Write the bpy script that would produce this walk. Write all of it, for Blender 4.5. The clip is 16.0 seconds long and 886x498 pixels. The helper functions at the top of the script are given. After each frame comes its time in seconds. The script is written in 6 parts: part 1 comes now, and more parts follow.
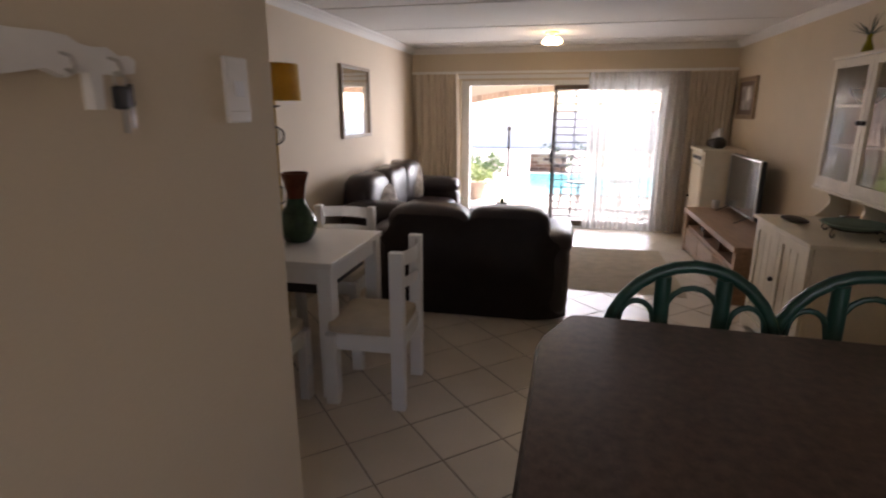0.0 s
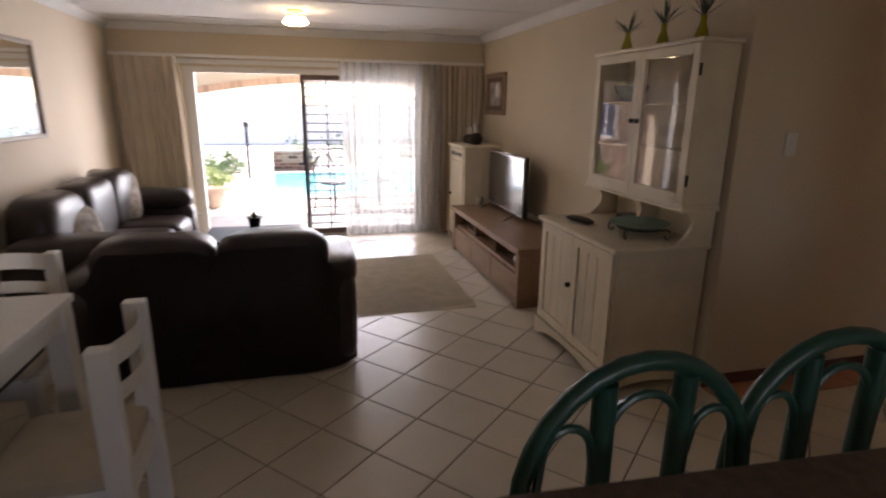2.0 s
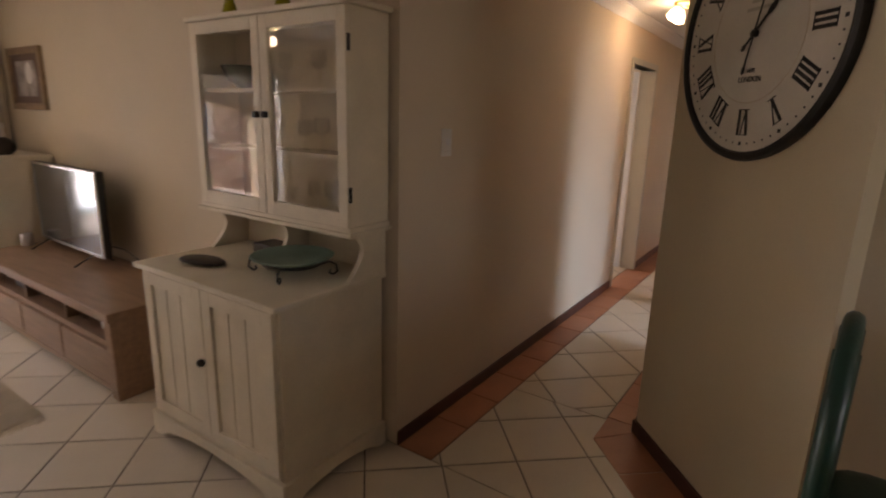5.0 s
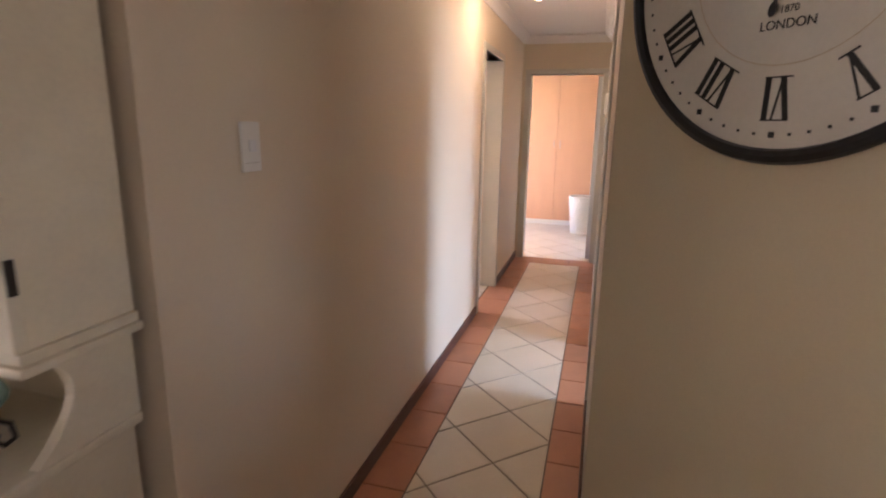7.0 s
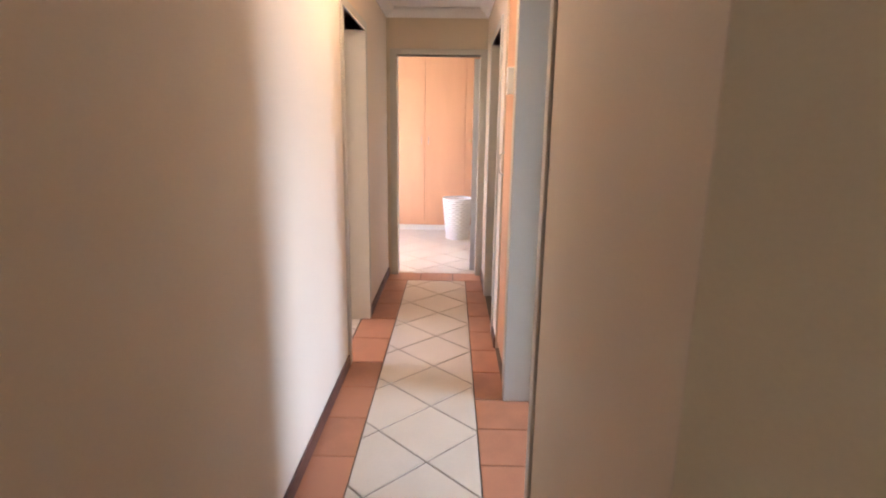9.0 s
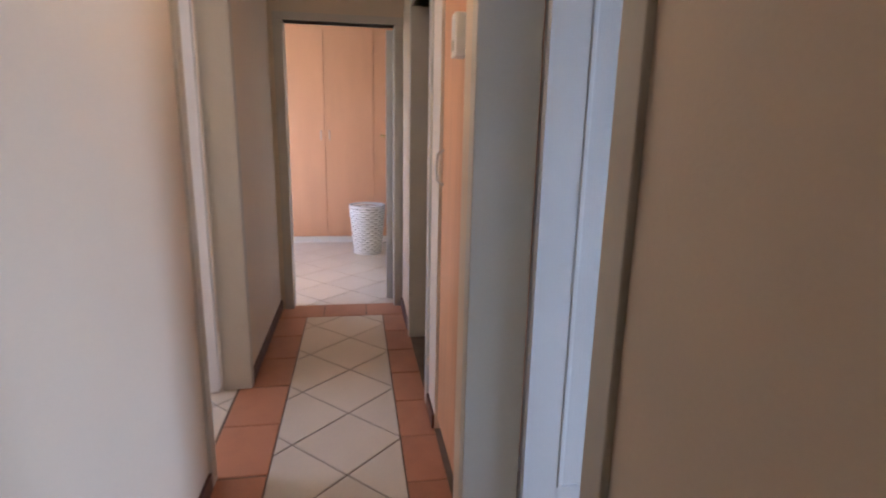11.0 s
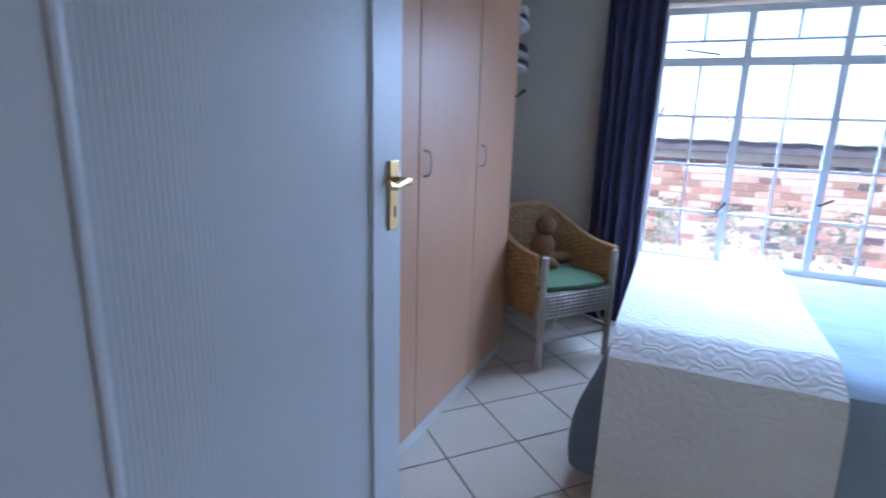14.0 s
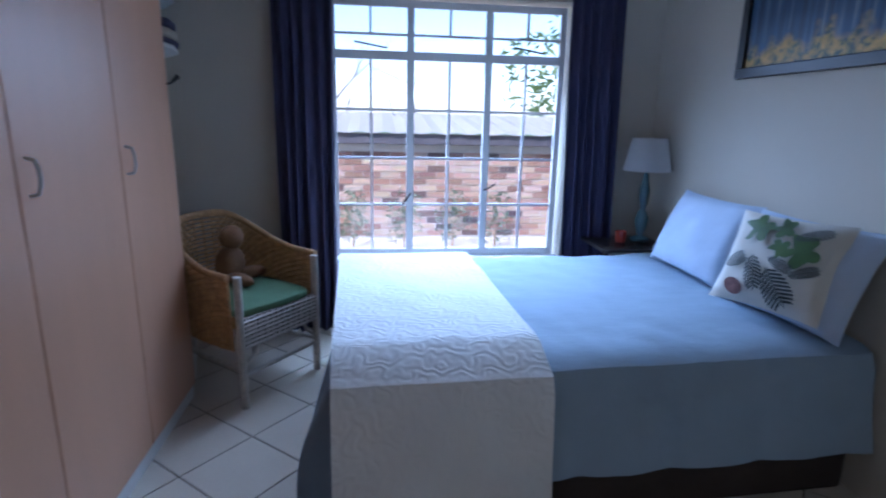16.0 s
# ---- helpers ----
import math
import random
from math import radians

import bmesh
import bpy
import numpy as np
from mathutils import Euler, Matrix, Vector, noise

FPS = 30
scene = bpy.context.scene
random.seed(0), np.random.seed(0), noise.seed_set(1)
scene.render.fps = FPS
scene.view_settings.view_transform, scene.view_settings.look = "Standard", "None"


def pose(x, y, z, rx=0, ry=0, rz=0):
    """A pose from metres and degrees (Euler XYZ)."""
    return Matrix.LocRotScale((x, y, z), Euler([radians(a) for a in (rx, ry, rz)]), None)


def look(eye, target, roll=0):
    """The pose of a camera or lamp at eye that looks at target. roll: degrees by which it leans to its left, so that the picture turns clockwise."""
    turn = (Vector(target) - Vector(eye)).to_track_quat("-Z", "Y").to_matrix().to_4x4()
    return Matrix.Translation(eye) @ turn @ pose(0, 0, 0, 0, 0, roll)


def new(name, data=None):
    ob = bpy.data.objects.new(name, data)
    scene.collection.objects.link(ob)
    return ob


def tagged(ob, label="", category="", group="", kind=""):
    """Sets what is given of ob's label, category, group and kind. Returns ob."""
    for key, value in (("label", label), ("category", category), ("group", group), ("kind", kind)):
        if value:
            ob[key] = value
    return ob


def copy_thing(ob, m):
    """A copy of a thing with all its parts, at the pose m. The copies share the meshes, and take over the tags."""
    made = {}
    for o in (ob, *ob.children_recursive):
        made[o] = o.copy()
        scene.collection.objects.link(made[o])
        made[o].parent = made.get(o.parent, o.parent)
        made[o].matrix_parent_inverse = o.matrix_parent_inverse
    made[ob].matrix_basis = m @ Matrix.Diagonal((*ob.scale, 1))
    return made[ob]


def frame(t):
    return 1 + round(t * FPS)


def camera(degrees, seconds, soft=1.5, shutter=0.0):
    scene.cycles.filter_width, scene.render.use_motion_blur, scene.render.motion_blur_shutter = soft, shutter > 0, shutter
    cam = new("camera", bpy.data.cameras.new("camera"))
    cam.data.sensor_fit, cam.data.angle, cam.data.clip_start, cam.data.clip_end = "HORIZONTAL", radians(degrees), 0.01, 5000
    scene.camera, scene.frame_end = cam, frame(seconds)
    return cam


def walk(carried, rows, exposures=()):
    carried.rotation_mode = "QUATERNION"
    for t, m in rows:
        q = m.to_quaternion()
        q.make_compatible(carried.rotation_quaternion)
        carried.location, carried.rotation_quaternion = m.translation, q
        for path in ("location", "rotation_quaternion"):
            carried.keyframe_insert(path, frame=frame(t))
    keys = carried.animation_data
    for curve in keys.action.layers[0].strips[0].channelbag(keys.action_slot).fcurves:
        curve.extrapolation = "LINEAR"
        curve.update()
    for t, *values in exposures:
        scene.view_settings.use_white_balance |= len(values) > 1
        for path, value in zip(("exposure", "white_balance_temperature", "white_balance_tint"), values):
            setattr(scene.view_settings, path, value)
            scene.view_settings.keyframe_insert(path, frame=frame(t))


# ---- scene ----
cam = camera(79.0, 16.0, soft=2.0, shutter=0.5)
PATH = [
    (0, (-0.106, -0.206, 1.583), (-0.528, 1.684, 1.081), 0.0),
    (0.5, (-0.208, 0.015, 1.583), (-0.382, 1.943, 1.08), 0.1),
    (1, (-0.252, 0.245, 1.563), (-0.186, 2.178, 1.054), 0.3),
    (1.5, (-0.271, 0.447, 1.583), (-0.002, 2.36, 1.065), 0.5),
    (2, (-0.304, 0.668, 1.581), (0.184, 2.537, 1.064), 0.7),
    (2.5, (-0.275, 0.887, 1.531), (0.45, 2.681, 1.026), 1.4),
    (3, (-0.268, 1.066, 1.525), (0.663, 2.766, 1.03), 1.6),
    (3.5, (-0.241, 1.198, 1.524), (0.926, 2.746, 1.034), 1.7),
    (4, (-0.123, 1.303, 1.513), (1.239, 2.685, 1.029), 1.5),
    (4.5, (0.006, 1.446, 1.513), (1.494, 2.692, 1.031), 1.4),
    (5, (0.139, 1.612, 1.518), (1.743, 2.706, 1.038), 1.6),
    (7.5, (1.259, 2.284, 1.444), (3.171, 2.662, 0.996), 0.8),
    (8, (1.47, 2.363, 1.428), (3.407, 2.576, 0.979), 0.8),
    (8.5, (1.751, 2.414, 1.407), (3.698, 2.514, 0.962), 0.8),
    (11, (3.127, 2.484, 1.343), (5.051, 2.168, 0.895), 1.2),
    (11.5, (3.334, 2.473, 1.334), (5.208, 1.933, 0.888), 1.3),
    (12, (3.54, 2.434, 1.362), (5.276, 1.565, 0.883), 0.7),
    (12.5, (3.691, 2.368, 1.39), (5.237, 1.197, 0.902), 0.9),
    (13, (3.833, 2.295, 1.386), (5.163, 0.879, 0.913), 1.5),
    (13.5, (3.914, 2.265, 1.39), (4.987, 0.646, 0.917), 1.4),
    (14, (3.962, 2.2, 1.392), (4.797, 0.448, 0.911), 1.6),
    (14.5, (4.015, 2.075, 1.379), (4.571, 0.213, 0.905), 1.4),
    (15, (4.08, 1.927, 1.366), (4.355, 0.003, 0.893), 1.2),
    (15.5, (4.085, 1.9, 1.375), (4.066, -0.044, 0.903), 1.3),
    (16, (4.042, 1.863, 1.381), (3.792, -0.065, 0.912), 1.3),
]
walk(cam, [(t, look(eye, aim, roll)) for t, eye, aim, roll in PATH], [(0, 2.35, 6700, 26), (1.5, 2.35, 6700, 26), (3.0, 2.0, 6900, 26), (4.5, 2.35, 7300, 28), (7.4, 3.7, 6200, 28), (8.7, 3.85, 6300, 28), (11.0, 2.82, 5800, 26), (11.5, 2.85, 5700, 27), (12.6, 2.65, 5500, 24), (13.3, 2.45, 5400, 26), (14.2, 1.95, 5000, 22), (14.6, 1.7, 4950, 22), (16, 1.3, 4950, 24)])

# ---- world, sun and window light ----
SUN_EL, SUN_AZ = 50.0, 42.0
world = bpy.data.worlds.new("sky")
scene.world = world
world.use_nodes = True
wn = world.node_tree
sky = wn.nodes.new("ShaderNodeTexSky")
sky.sky_type, sky.sun_disc = "NISHITA", False
sky.sun_elevation, sky.sun_rotation = radians(SUN_EL), radians(SUN_AZ)
wn.nodes["Background"].inputs[1].default_value = 0.15
wn.links.new(sky.outputs[0], wn.nodes["Background"].inputs[0])


def lamp(name, kind, m, energy, color=(1, 1, 1), **more):
    data = bpy.data.lights.new(name, kind)
    data.energy, data.color = energy, color
    if kind == "AREA":
        data.shape, data.size, data.size_y = "RECTANGLE", more["size"], more["size_y"]
        data.spread = radians(more.get("spread", 180))
    elif kind == "SUN":
        data.angle = radians(0.5)
    else:
        data.shadow_soft_size = more.get("radius", 0.04)
    ob = new(name, data)
    ob.matrix_world = m
    return ob


sun_way = Vector((math.sin(radians(SUN_AZ)) * math.cos(radians(SUN_EL)), math.cos(radians(SUN_AZ)) * math.cos(radians(SUN_EL)), math.sin(radians(SUN_EL))))
lamp("sun", "SUN", look(sun_way * 30, (0, 0, 0)), 5.0, (1.0, 0.95, 0.88))
lamp("door_daylight", "AREA", look((0.95, 8.75, 1.3), (-1.7, 2.6, 0.9)), 54.0, (0.9, 0.96, 1.0), size=2.2, size_y=2.0)
# Added fill lamp behind the camera; its source is unseen.
lamp("kitchen_fill", "AREA", look((0.8, -2.3, 1.55), (0.0, 3.0, 0.9)), 1.6, (1.0, 0.95, 0.9), size=1.2, size_y=1.0)
lamp("bedroom_daylight", "AREA", look((3.58, -1.82, 1.45), (3.4, -0.4, 0.1)), 17.0, (0.6, 0.81, 1.0), size=1.4, size_y=1.4, spread=112)
lamp("far_room_daylight", "AREA", look((8.4, 4.46, 1.4), (8.4, 0, 0.6)), 1.35, (0.62, 0.8, 1.0), size=1.3, size_y=1.2)
# Added lamp at an unseen opening, assumed in the side room's back wall.
lamp("side_room_daylight", "AREA", look((5.5, 5.35, 1.5), (5.5, 3, 0.9)), 3, (0.8, 0.88, 1.0), size=0.9, size_y=0.9)


# ---- materials ----
def material(name, color, rough=0.6, metal=0.0, vary=0.08, scale=6.0, bump=0.1, fine=90.0, stretch=(1, 1, 1), random_tint=0.0, **sockets):
    mat = bpy.data.materials.new(name)
    mat.use_nodes = True
    nt = mat.node_tree
    nd, ln = nt.nodes, nt.links
    b = nd["Principled BSDF"]
    b.inputs["Roughness"].default_value, b.inputs["Metallic"].default_value = rough, metal
    for key, value in sockets.items():
        b.inputs[key.replace("_", " ")].default_value = value
    co = nd.new("ShaderNodeTexCoord")
    mp = nd.new("ShaderNodeMapping")
    mp.inputs["Scale"].default_value = stretch
    ln.new(co.outputs["Object"], mp.inputs[0])
    big, small = nd.new("ShaderNodeTexNoise"), nd.new("ShaderNodeTexNoise")
    big.inputs["Scale"].default_value, small.inputs["Scale"].default_value = scale, fine
    big.inputs["Detail"].default_value, small.inputs["Detail"].default_value = 4, 3
    for n in (big, small):
        ln.new(mp.outputs[0], n.inputs["Vector"])
    add = nd.new("ShaderNodeMath")
    add.operation = "MULTIPLY_ADD"
    add.inputs[1].default_value = 0.35
    ln.new(small.outputs["Fac"], add.inputs[0])
    ln.new(big.outputs["Fac"], add.inputs[2])
    fac = add.outputs[0]
    if random_tint:
        info = nd.new("ShaderNodeObjectInfo")
        rt = nd.new("ShaderNodeMath")
        rt.operation = "MULTIPLY_ADD"
        rt.inputs[1].default_value = random_tint
        ln.new(info.outputs["Random"], rt.inputs[0])
        ln.new(fac, rt.inputs[2])
        fac = rt.outputs[0]
    ramp = nd.new("ShaderNodeValToRGB")
    lo = [max(0, c * (1 - vary)) for c in color]
    hi = [min(1, c * (1 + vary)) for c in color]
    ramp.color_ramp.elements[0].position, ramp.color_ramp.elements[1].position = 0.4, 0.95
    ramp.color_ramp.elements[0].color, ramp.color_ramp.elements[1].color = (*lo, 1), (*hi, 1)
    ln.new(fac, ramp.inputs[0])
    ln.new(ramp.outputs[0], b.inputs["Base Color"])
    if bump:
        bp = nd.new("ShaderNodeBump")
        bp.inputs["Strength"].default_value, bp.inputs["Distance"].default_value = bump, 0.004
        ln.new(small.outputs["Fac"], bp.inputs["Height"])
        ln.new(bp.outputs[0], b.inputs["Normal"])
    return mat


def glass(name, rough=0.0, tint=(1, 1, 1)):
    mat = bpy.data.materials.new(name)
    mat.use_nodes = True
    nt = mat.node_tree
    nd, ln = nt.nodes, nt.links
    nd.remove(nd["Principled BSDF"])
    tr, gl, mx = nd.new("ShaderNodeBsdfTransparent"), nd.new("ShaderNodeBsdfGlossy"), nd.new("ShaderNodeMixShader")
    lw, pw, ml = nd.new("ShaderNodeLayerWeight"), nd.new("ShaderNodeMath"), nd.new("ShaderNodeMath")
    lw.inputs["Blend"].default_value = 0.5
    pw.operation, ml.operation = "POWER", "MULTIPLY_ADD"
    pw.inputs[1].default_value, ml.inputs[1].default_value, ml.inputs[2].default_value = 5.0, 0.9, 0.04
    ln.new(lw.outputs["Facing"], pw.inputs[0])
    ln.new(pw.outputs[0], ml.inputs[0])
    tr.inputs[0].default_value = (*tint, 1)
    gl.inputs["Roughness"].default_value = rough
    ln.new(ml.outputs[0], mx.inputs[0])
    ln.new(tr.outputs[0], mx.inputs[1])
    ln.new(gl.outputs[0], mx.inputs[2])
    ln.new(mx.outputs[0], nd["Material Output"].inputs[0])
    return mat


def sheer(name, color, clear):
    mat = bpy.data.materials.new(name)
    mat.use_nodes = True
    nt = mat.node_tree
    nd, ln = nt.nodes, nt.links
    nd.remove(nd["Principled BSDF"])
    tr, df, tl, m1, m2 = (nd.new("ShaderNodeBsdfTransparent"), nd.new("ShaderNodeBsdfDiffuse"), nd.new("ShaderNodeBsdfTranslucent"), nd.new("ShaderNodeMixShader"), nd.new("ShaderNodeMixShader"))
    df.inputs[0].default_value = tl.inputs[0].default_value = (*color, 1)
    weave = nd.new("ShaderNodeTexNoise")
    weave.inputs["Scale"].default_value = 60
    mm = nd.new("ShaderNodeMath")
    mm.operation = "MULTIPLY"
    mm.inputs[1].default_value = 2 * clear
    ln.new(weave.outputs["Fac"], mm.inputs[0])
    ln.new(mm.outputs[0], m2.inputs[0])
    m1.inputs[0].default_value = 0.55
    ln.new(df.outputs[0], m1.inputs[1])
    ln.new(tl.outputs[0], m1.inputs[2])
    ln.new(m1.outputs[0], m2.inputs[1])
    ln.new(tr.outputs[0], m2.inputs[2])
    ln.new(m2.outputs[0], nd["Material Output"].inputs[0])
    return mat


def glow(name, color, strength):
    mat = bpy.data.materials.new(name)
    mat.use_nodes = True
    b = mat.node_tree.nodes["Principled BSDF"]
    b.inputs["Base Color"].default_value = (*color, 1)
    b.inputs["Emission Color"].default_value = (*color, 1)
    b.inputs["Emission Strength"].default_value = strength
    return mat


M_CREAM = material("cream_wall_paint", (0.62, 0.52, 0.38), 0.75, vary=0.06, scale=1.2, bump=0.12, fine=140)
M_CLOCKWALL = material("yellow_cream_paint", (0.7, 0.6, 0.42), 0.75, vary=0.06, scale=1.2, bump=0.12, fine=140)
M_PINK = material("beige_wall_paint", (0.66, 0.55, 0.42), 0.75, vary=0.05, scale=1.2, bump=0.12, fine=140)
M_BED_WALL = material("grey_cream_wall_paint", (0.56, 0.5, 0.4), 0.75, vary=0.05, scale=1.2, bump=0.12, fine=140)
M_CEIL = material("white_ceiling_paint", (0.74, 0.72, 0.7), 0.85, vary=0.03, scale=1.5, bump=0.08, fine=120)
M_TILE = material("cream_ceramic_tile", (0.62, 0.54, 0.43), 0.28, vary=0.07, scale=3.0, bump=0.05, fine=60, random_tint=0.25)
M_GROUT = material("dark_grout", (0.16, 0.12, 0.09), 0.9, vary=0.2, scale=9)
M_TERRA = material("terracotta_tile", (0.4, 0.17, 0.09), 0.4, vary=0.16, scale=7.0, bump=0.08, random_tint=0.35)
M_SKIRT = material("dark_brown_skirting", (0.09, 0.035, 0.025), 0.4, vary=0.2)
M_WHITE = material("white_paint", (0.76, 0.74, 0.7), 0.4, vary=0.04, scale=4, bump=0.05)
M_DOOR = material("white_door_paint", (0.72, 0.73, 0.74), 0.38, vary=0.03, scale=3, bump=0.04)
M_FRAME = material("grey_cream_frame_paint", (0.5, 0.47, 0.4), 0.4, vary=0.05, scale=4, bump=0.04)
M_DRESSER = material("worn_cream_cabinet_paint", (0.72, 0.63, 0.48), 0.5, vary=0.1, scale=5, bump=0.1)
M_WORN = material("rubbed_brown_edge", (0.25, 0.17, 0.1), 0.6, vary=0.3, scale=20)
M_LEATHER = material("black_leather", (0.03, 0.019, 0.017), 0.36, vary=0.25, scale=7, bump=0.35, fine=55)
M_WOOD = material("brown_oak", (0.28, 0.17, 0.1), 0.5, vary=0.25, scale=5, bump=0.12, fine=70, stretch=(6, 0.6, 6))
M_PEACH = material("peach_wardrobe_laminate", (0.66, 0.36, 0.21), 0.38, vary=0.05, scale=2.5, bump=0.03, stretch=(3, 3, 0.5))
M_ORANGE = material("orange_cupboard_wood", (0.62, 0.3, 0.14), 0.4, vary=0.12, scale=4, bump=0.05, stretch=(5, 5, 0.6))
M_COUNTER = material("speckled_brown_worktop", (0.085, 0.05, 0.036), 0.3, vary=0.55, scale=38, bump=0.04, fine=140)
M_GREEN = material("dark_green_rattan", (0.012, 0.055, 0.04), 0.35, vary=0.25, scale=14, bump=0.15)
M_SEAT = material("beige_seat_fabric", (0.5, 0.42, 0.31), 0.9, vary=0.1, scale=10, bump=0.3, fine=220)
M_RUG = material("beige_woven_rug", (0.585, 0.494, 0.351), 0.95, vary=0.14, scale=8, bump=0.6, fine=160)
M_CURTAIN = material("beige_curtain", (0.5, 0.42, 0.32), 0.9, vary=0.08, scale=5, bump=0.2, fine=200)
M_SHEER = sheer("sheer_white_curtain", (0.55, 0.53, 0.5), 0.38)
M_GATE = material("grey_gate_steel", (0.16, 0.16, 0.17), 0.4, metal=0.5, vary=0.1)
M_BLUE_CURTAIN = material("dark_blue_curtain", (0.045, 0.04, 0.085), 0.85, vary=0.15, scale=6, bump=0.2, fine=200)
M_ALU = material("bronze_aluminium", (0.1, 0.07, 0.055), 0.35, metal=0.7, vary=0.1)
M_METAL = material("brushed_steel", (0.55, 0.53, 0.5), 0.3, metal=1.0, vary=0.08)
M_BRASS = material("antique_brass", (0.55, 0.4, 0.16), 0.3, metal=1.0, vary=0.15)
M_BLACK = material("black_plastic", (0.015, 0.015, 0.016), 0.4, vary=0.2)
M_DARK = material("dark_bronze_iron", (0.03, 0.022, 0.018), 0.45, metal=0.4, vary=0.3)
M_GLASS = glass("clear_glass")
M_BRICK = material("face_brick", (0.44, 0.29, 0.2), 0.85, vary=0.3, scale=9, bump=0.3, random_tint=0.6)
M_MORTAR = material("pale_mortar", (0.42, 0.39, 0.34), 0.95, vary=0.1)
M_PAVE = material("pale_paving", (0.4, 0.37, 0.33), 0.85, vary=0.12, scale=4, bump=0.2)
M_LINEN = material("pale_blue_bed_linen", (0.48, 0.55, 0.66), 0.85, vary=0.05, scale=5, bump=0.9, fine=9, stretch=(1, 2.2, 1))
# Taupe-grey cloth; the blue in its colour stands in for cool window light.
M_DUVET = material("blue_tinted_grey_duvet", (0.3, 0.37, 0.44), 0.85, vary=0.06, scale=5, bump=0.9, fine=9, stretch=(1, 2.2, 1))
M_QUILT = material("white_quilted_throw", (0.8, 0.78, 0.74), 0.85, vary=0.05, scale=5, bump=0.3, fine=160)
quilt = M_QUILT.node_tree
q_co, q_wave, q_bump = quilt.nodes.new("ShaderNodeTexCoord"), quilt.nodes.new("ShaderNodeTexWave"), quilt.nodes.new("ShaderNodeBump")
q_wave.bands_direction = "Y"
for key, value in (("Scale", 6.0), ("Distortion", 14.0), ("Detail", 1.0), ("Detail Scale", 2.2)):
    q_wave.inputs[key].default_value = value
q_bump.inputs["Strength"].default_value, q_bump.inputs["Distance"].default_value = 0.3, 0.006
quilt.links.new(q_co.outputs["Object"], q_wave.inputs["Vector"])
quilt.links.new(q_wave.outputs["Fac"], q_bump.inputs["Height"])
quilt.links.new(q_bump.outputs[0], quilt.nodes["Principled BSDF"].inputs["Normal"])
M_BASE = material("dark_bed_base_fabric", (0.05, 0.035, 0.028), 0.9, vary=0.2)
M_CANE = material("honey_wicker", (0.5, 0.3, 0.13), 0.6, vary=0.3, scale=30, bump=0.5, fine=120)
M_CANE_W = material("whitewashed_wicker", (0.62, 0.56, 0.48), 0.6, vary=0.2, scale=30, bump=0.5, fine=120)
M_LEAF = material("green_leaf", (0.07, 0.13, 0.035), 0.55, vary=0.4, scale=8)
M_GRASS = material("lawn", (0.07, 0.12, 0.03), 0.9, vary=0.35, scale=3, bump=0.6)
M_ROOF = material("dark_roof_sheet", (0.06, 0.055, 0.06), 0.5, vary=0.2)


# ---- mesh helpers ----
def box(bm, a, b, bevel=0.0, seg=2, m=None):
    r = bmesh.ops.create_cube(bm, size=1.0)
    vs = r["verts"]
    size = [abs(q - p) for p, q in zip(a, b)]
    mid = [(p + q) / 2 for p, q in zip(a, b)]
    for v in vs:
        v.co = Vector((v.co.x * size[0] + mid[0], v.co.y * size[1] + mid[1], v.co.z * size[2] + mid[2]))
    if m is not None:
        for v in vs:
            v.co = m @ v.co
    if bevel:
        edges = list({e for v in vs for e in v.link_edges})
        bmesh.ops.bevel(bm, geom=edges, offset=min(bevel, min(size) * 0.45), segments=seg, profile=0.6, affect="EDGES")
    return bm


def tube(bm, pts, r, seg=8, close=False):
    pts = [Vector(p) for p in pts]
    n = len(pts)
    radii = r if isinstance(r, (list, tuple)) else [r] * n
    rings = []
    side = None
    for i, p in enumerate(pts):
        if close:
            d = (pts[(i + 1) % n] - pts[i - 1]).normalized()
        else:
            d = (pts[min(i + 1, n - 1)] - pts[max(i - 1, 0)]).normalized()
        if side is None:
            side = d.cross(Vector((0, 0, 1)) if abs(d.z) < 0.9 else Vector((1, 0, 0))).normalized()
        else:
            side = (side - d * side.dot(d)).normalized()
        up = d.cross(side)
        rings.append([bm.verts.new(p + (side * math.cos(2 * math.pi * k / seg) + up * math.sin(2 * math.pi * k / seg)) * radii[i]) for k in range(seg)])
    for i in range(n if close else n - 1):
        a, b = rings[i], rings[(i + 1) % n]
        for k in range(seg):
            bm.faces.new((a[k], a[(k + 1) % seg], b[(k + 1) % seg], b[k]))
    if not close:
        bm.faces.new(rings[0][::-1])
        bm.faces.new(rings[-1])
    return bm


def lathe(bm, profile, seg=24, center=(0, 0, 0), caps=True):
    rings = []
    cx, cy, cz = center
    for r, z in profile:
        rings.append([bm.verts.new((cx + r * math.cos(2 * math.pi * k / seg), cy + r * math.sin(2 * math.pi * k / seg), cz + z)) for k in range(seg)])
    for a, b in zip(rings, rings[1:]):
        for k in range(seg):
            bm.faces.new((a[k], a[(k + 1) % seg], b[(k + 1) % seg], b[k]))
    if caps:
        bm.faces.new(rings[0][::-1])
        bm.faces.new(rings[-1])
    return bm


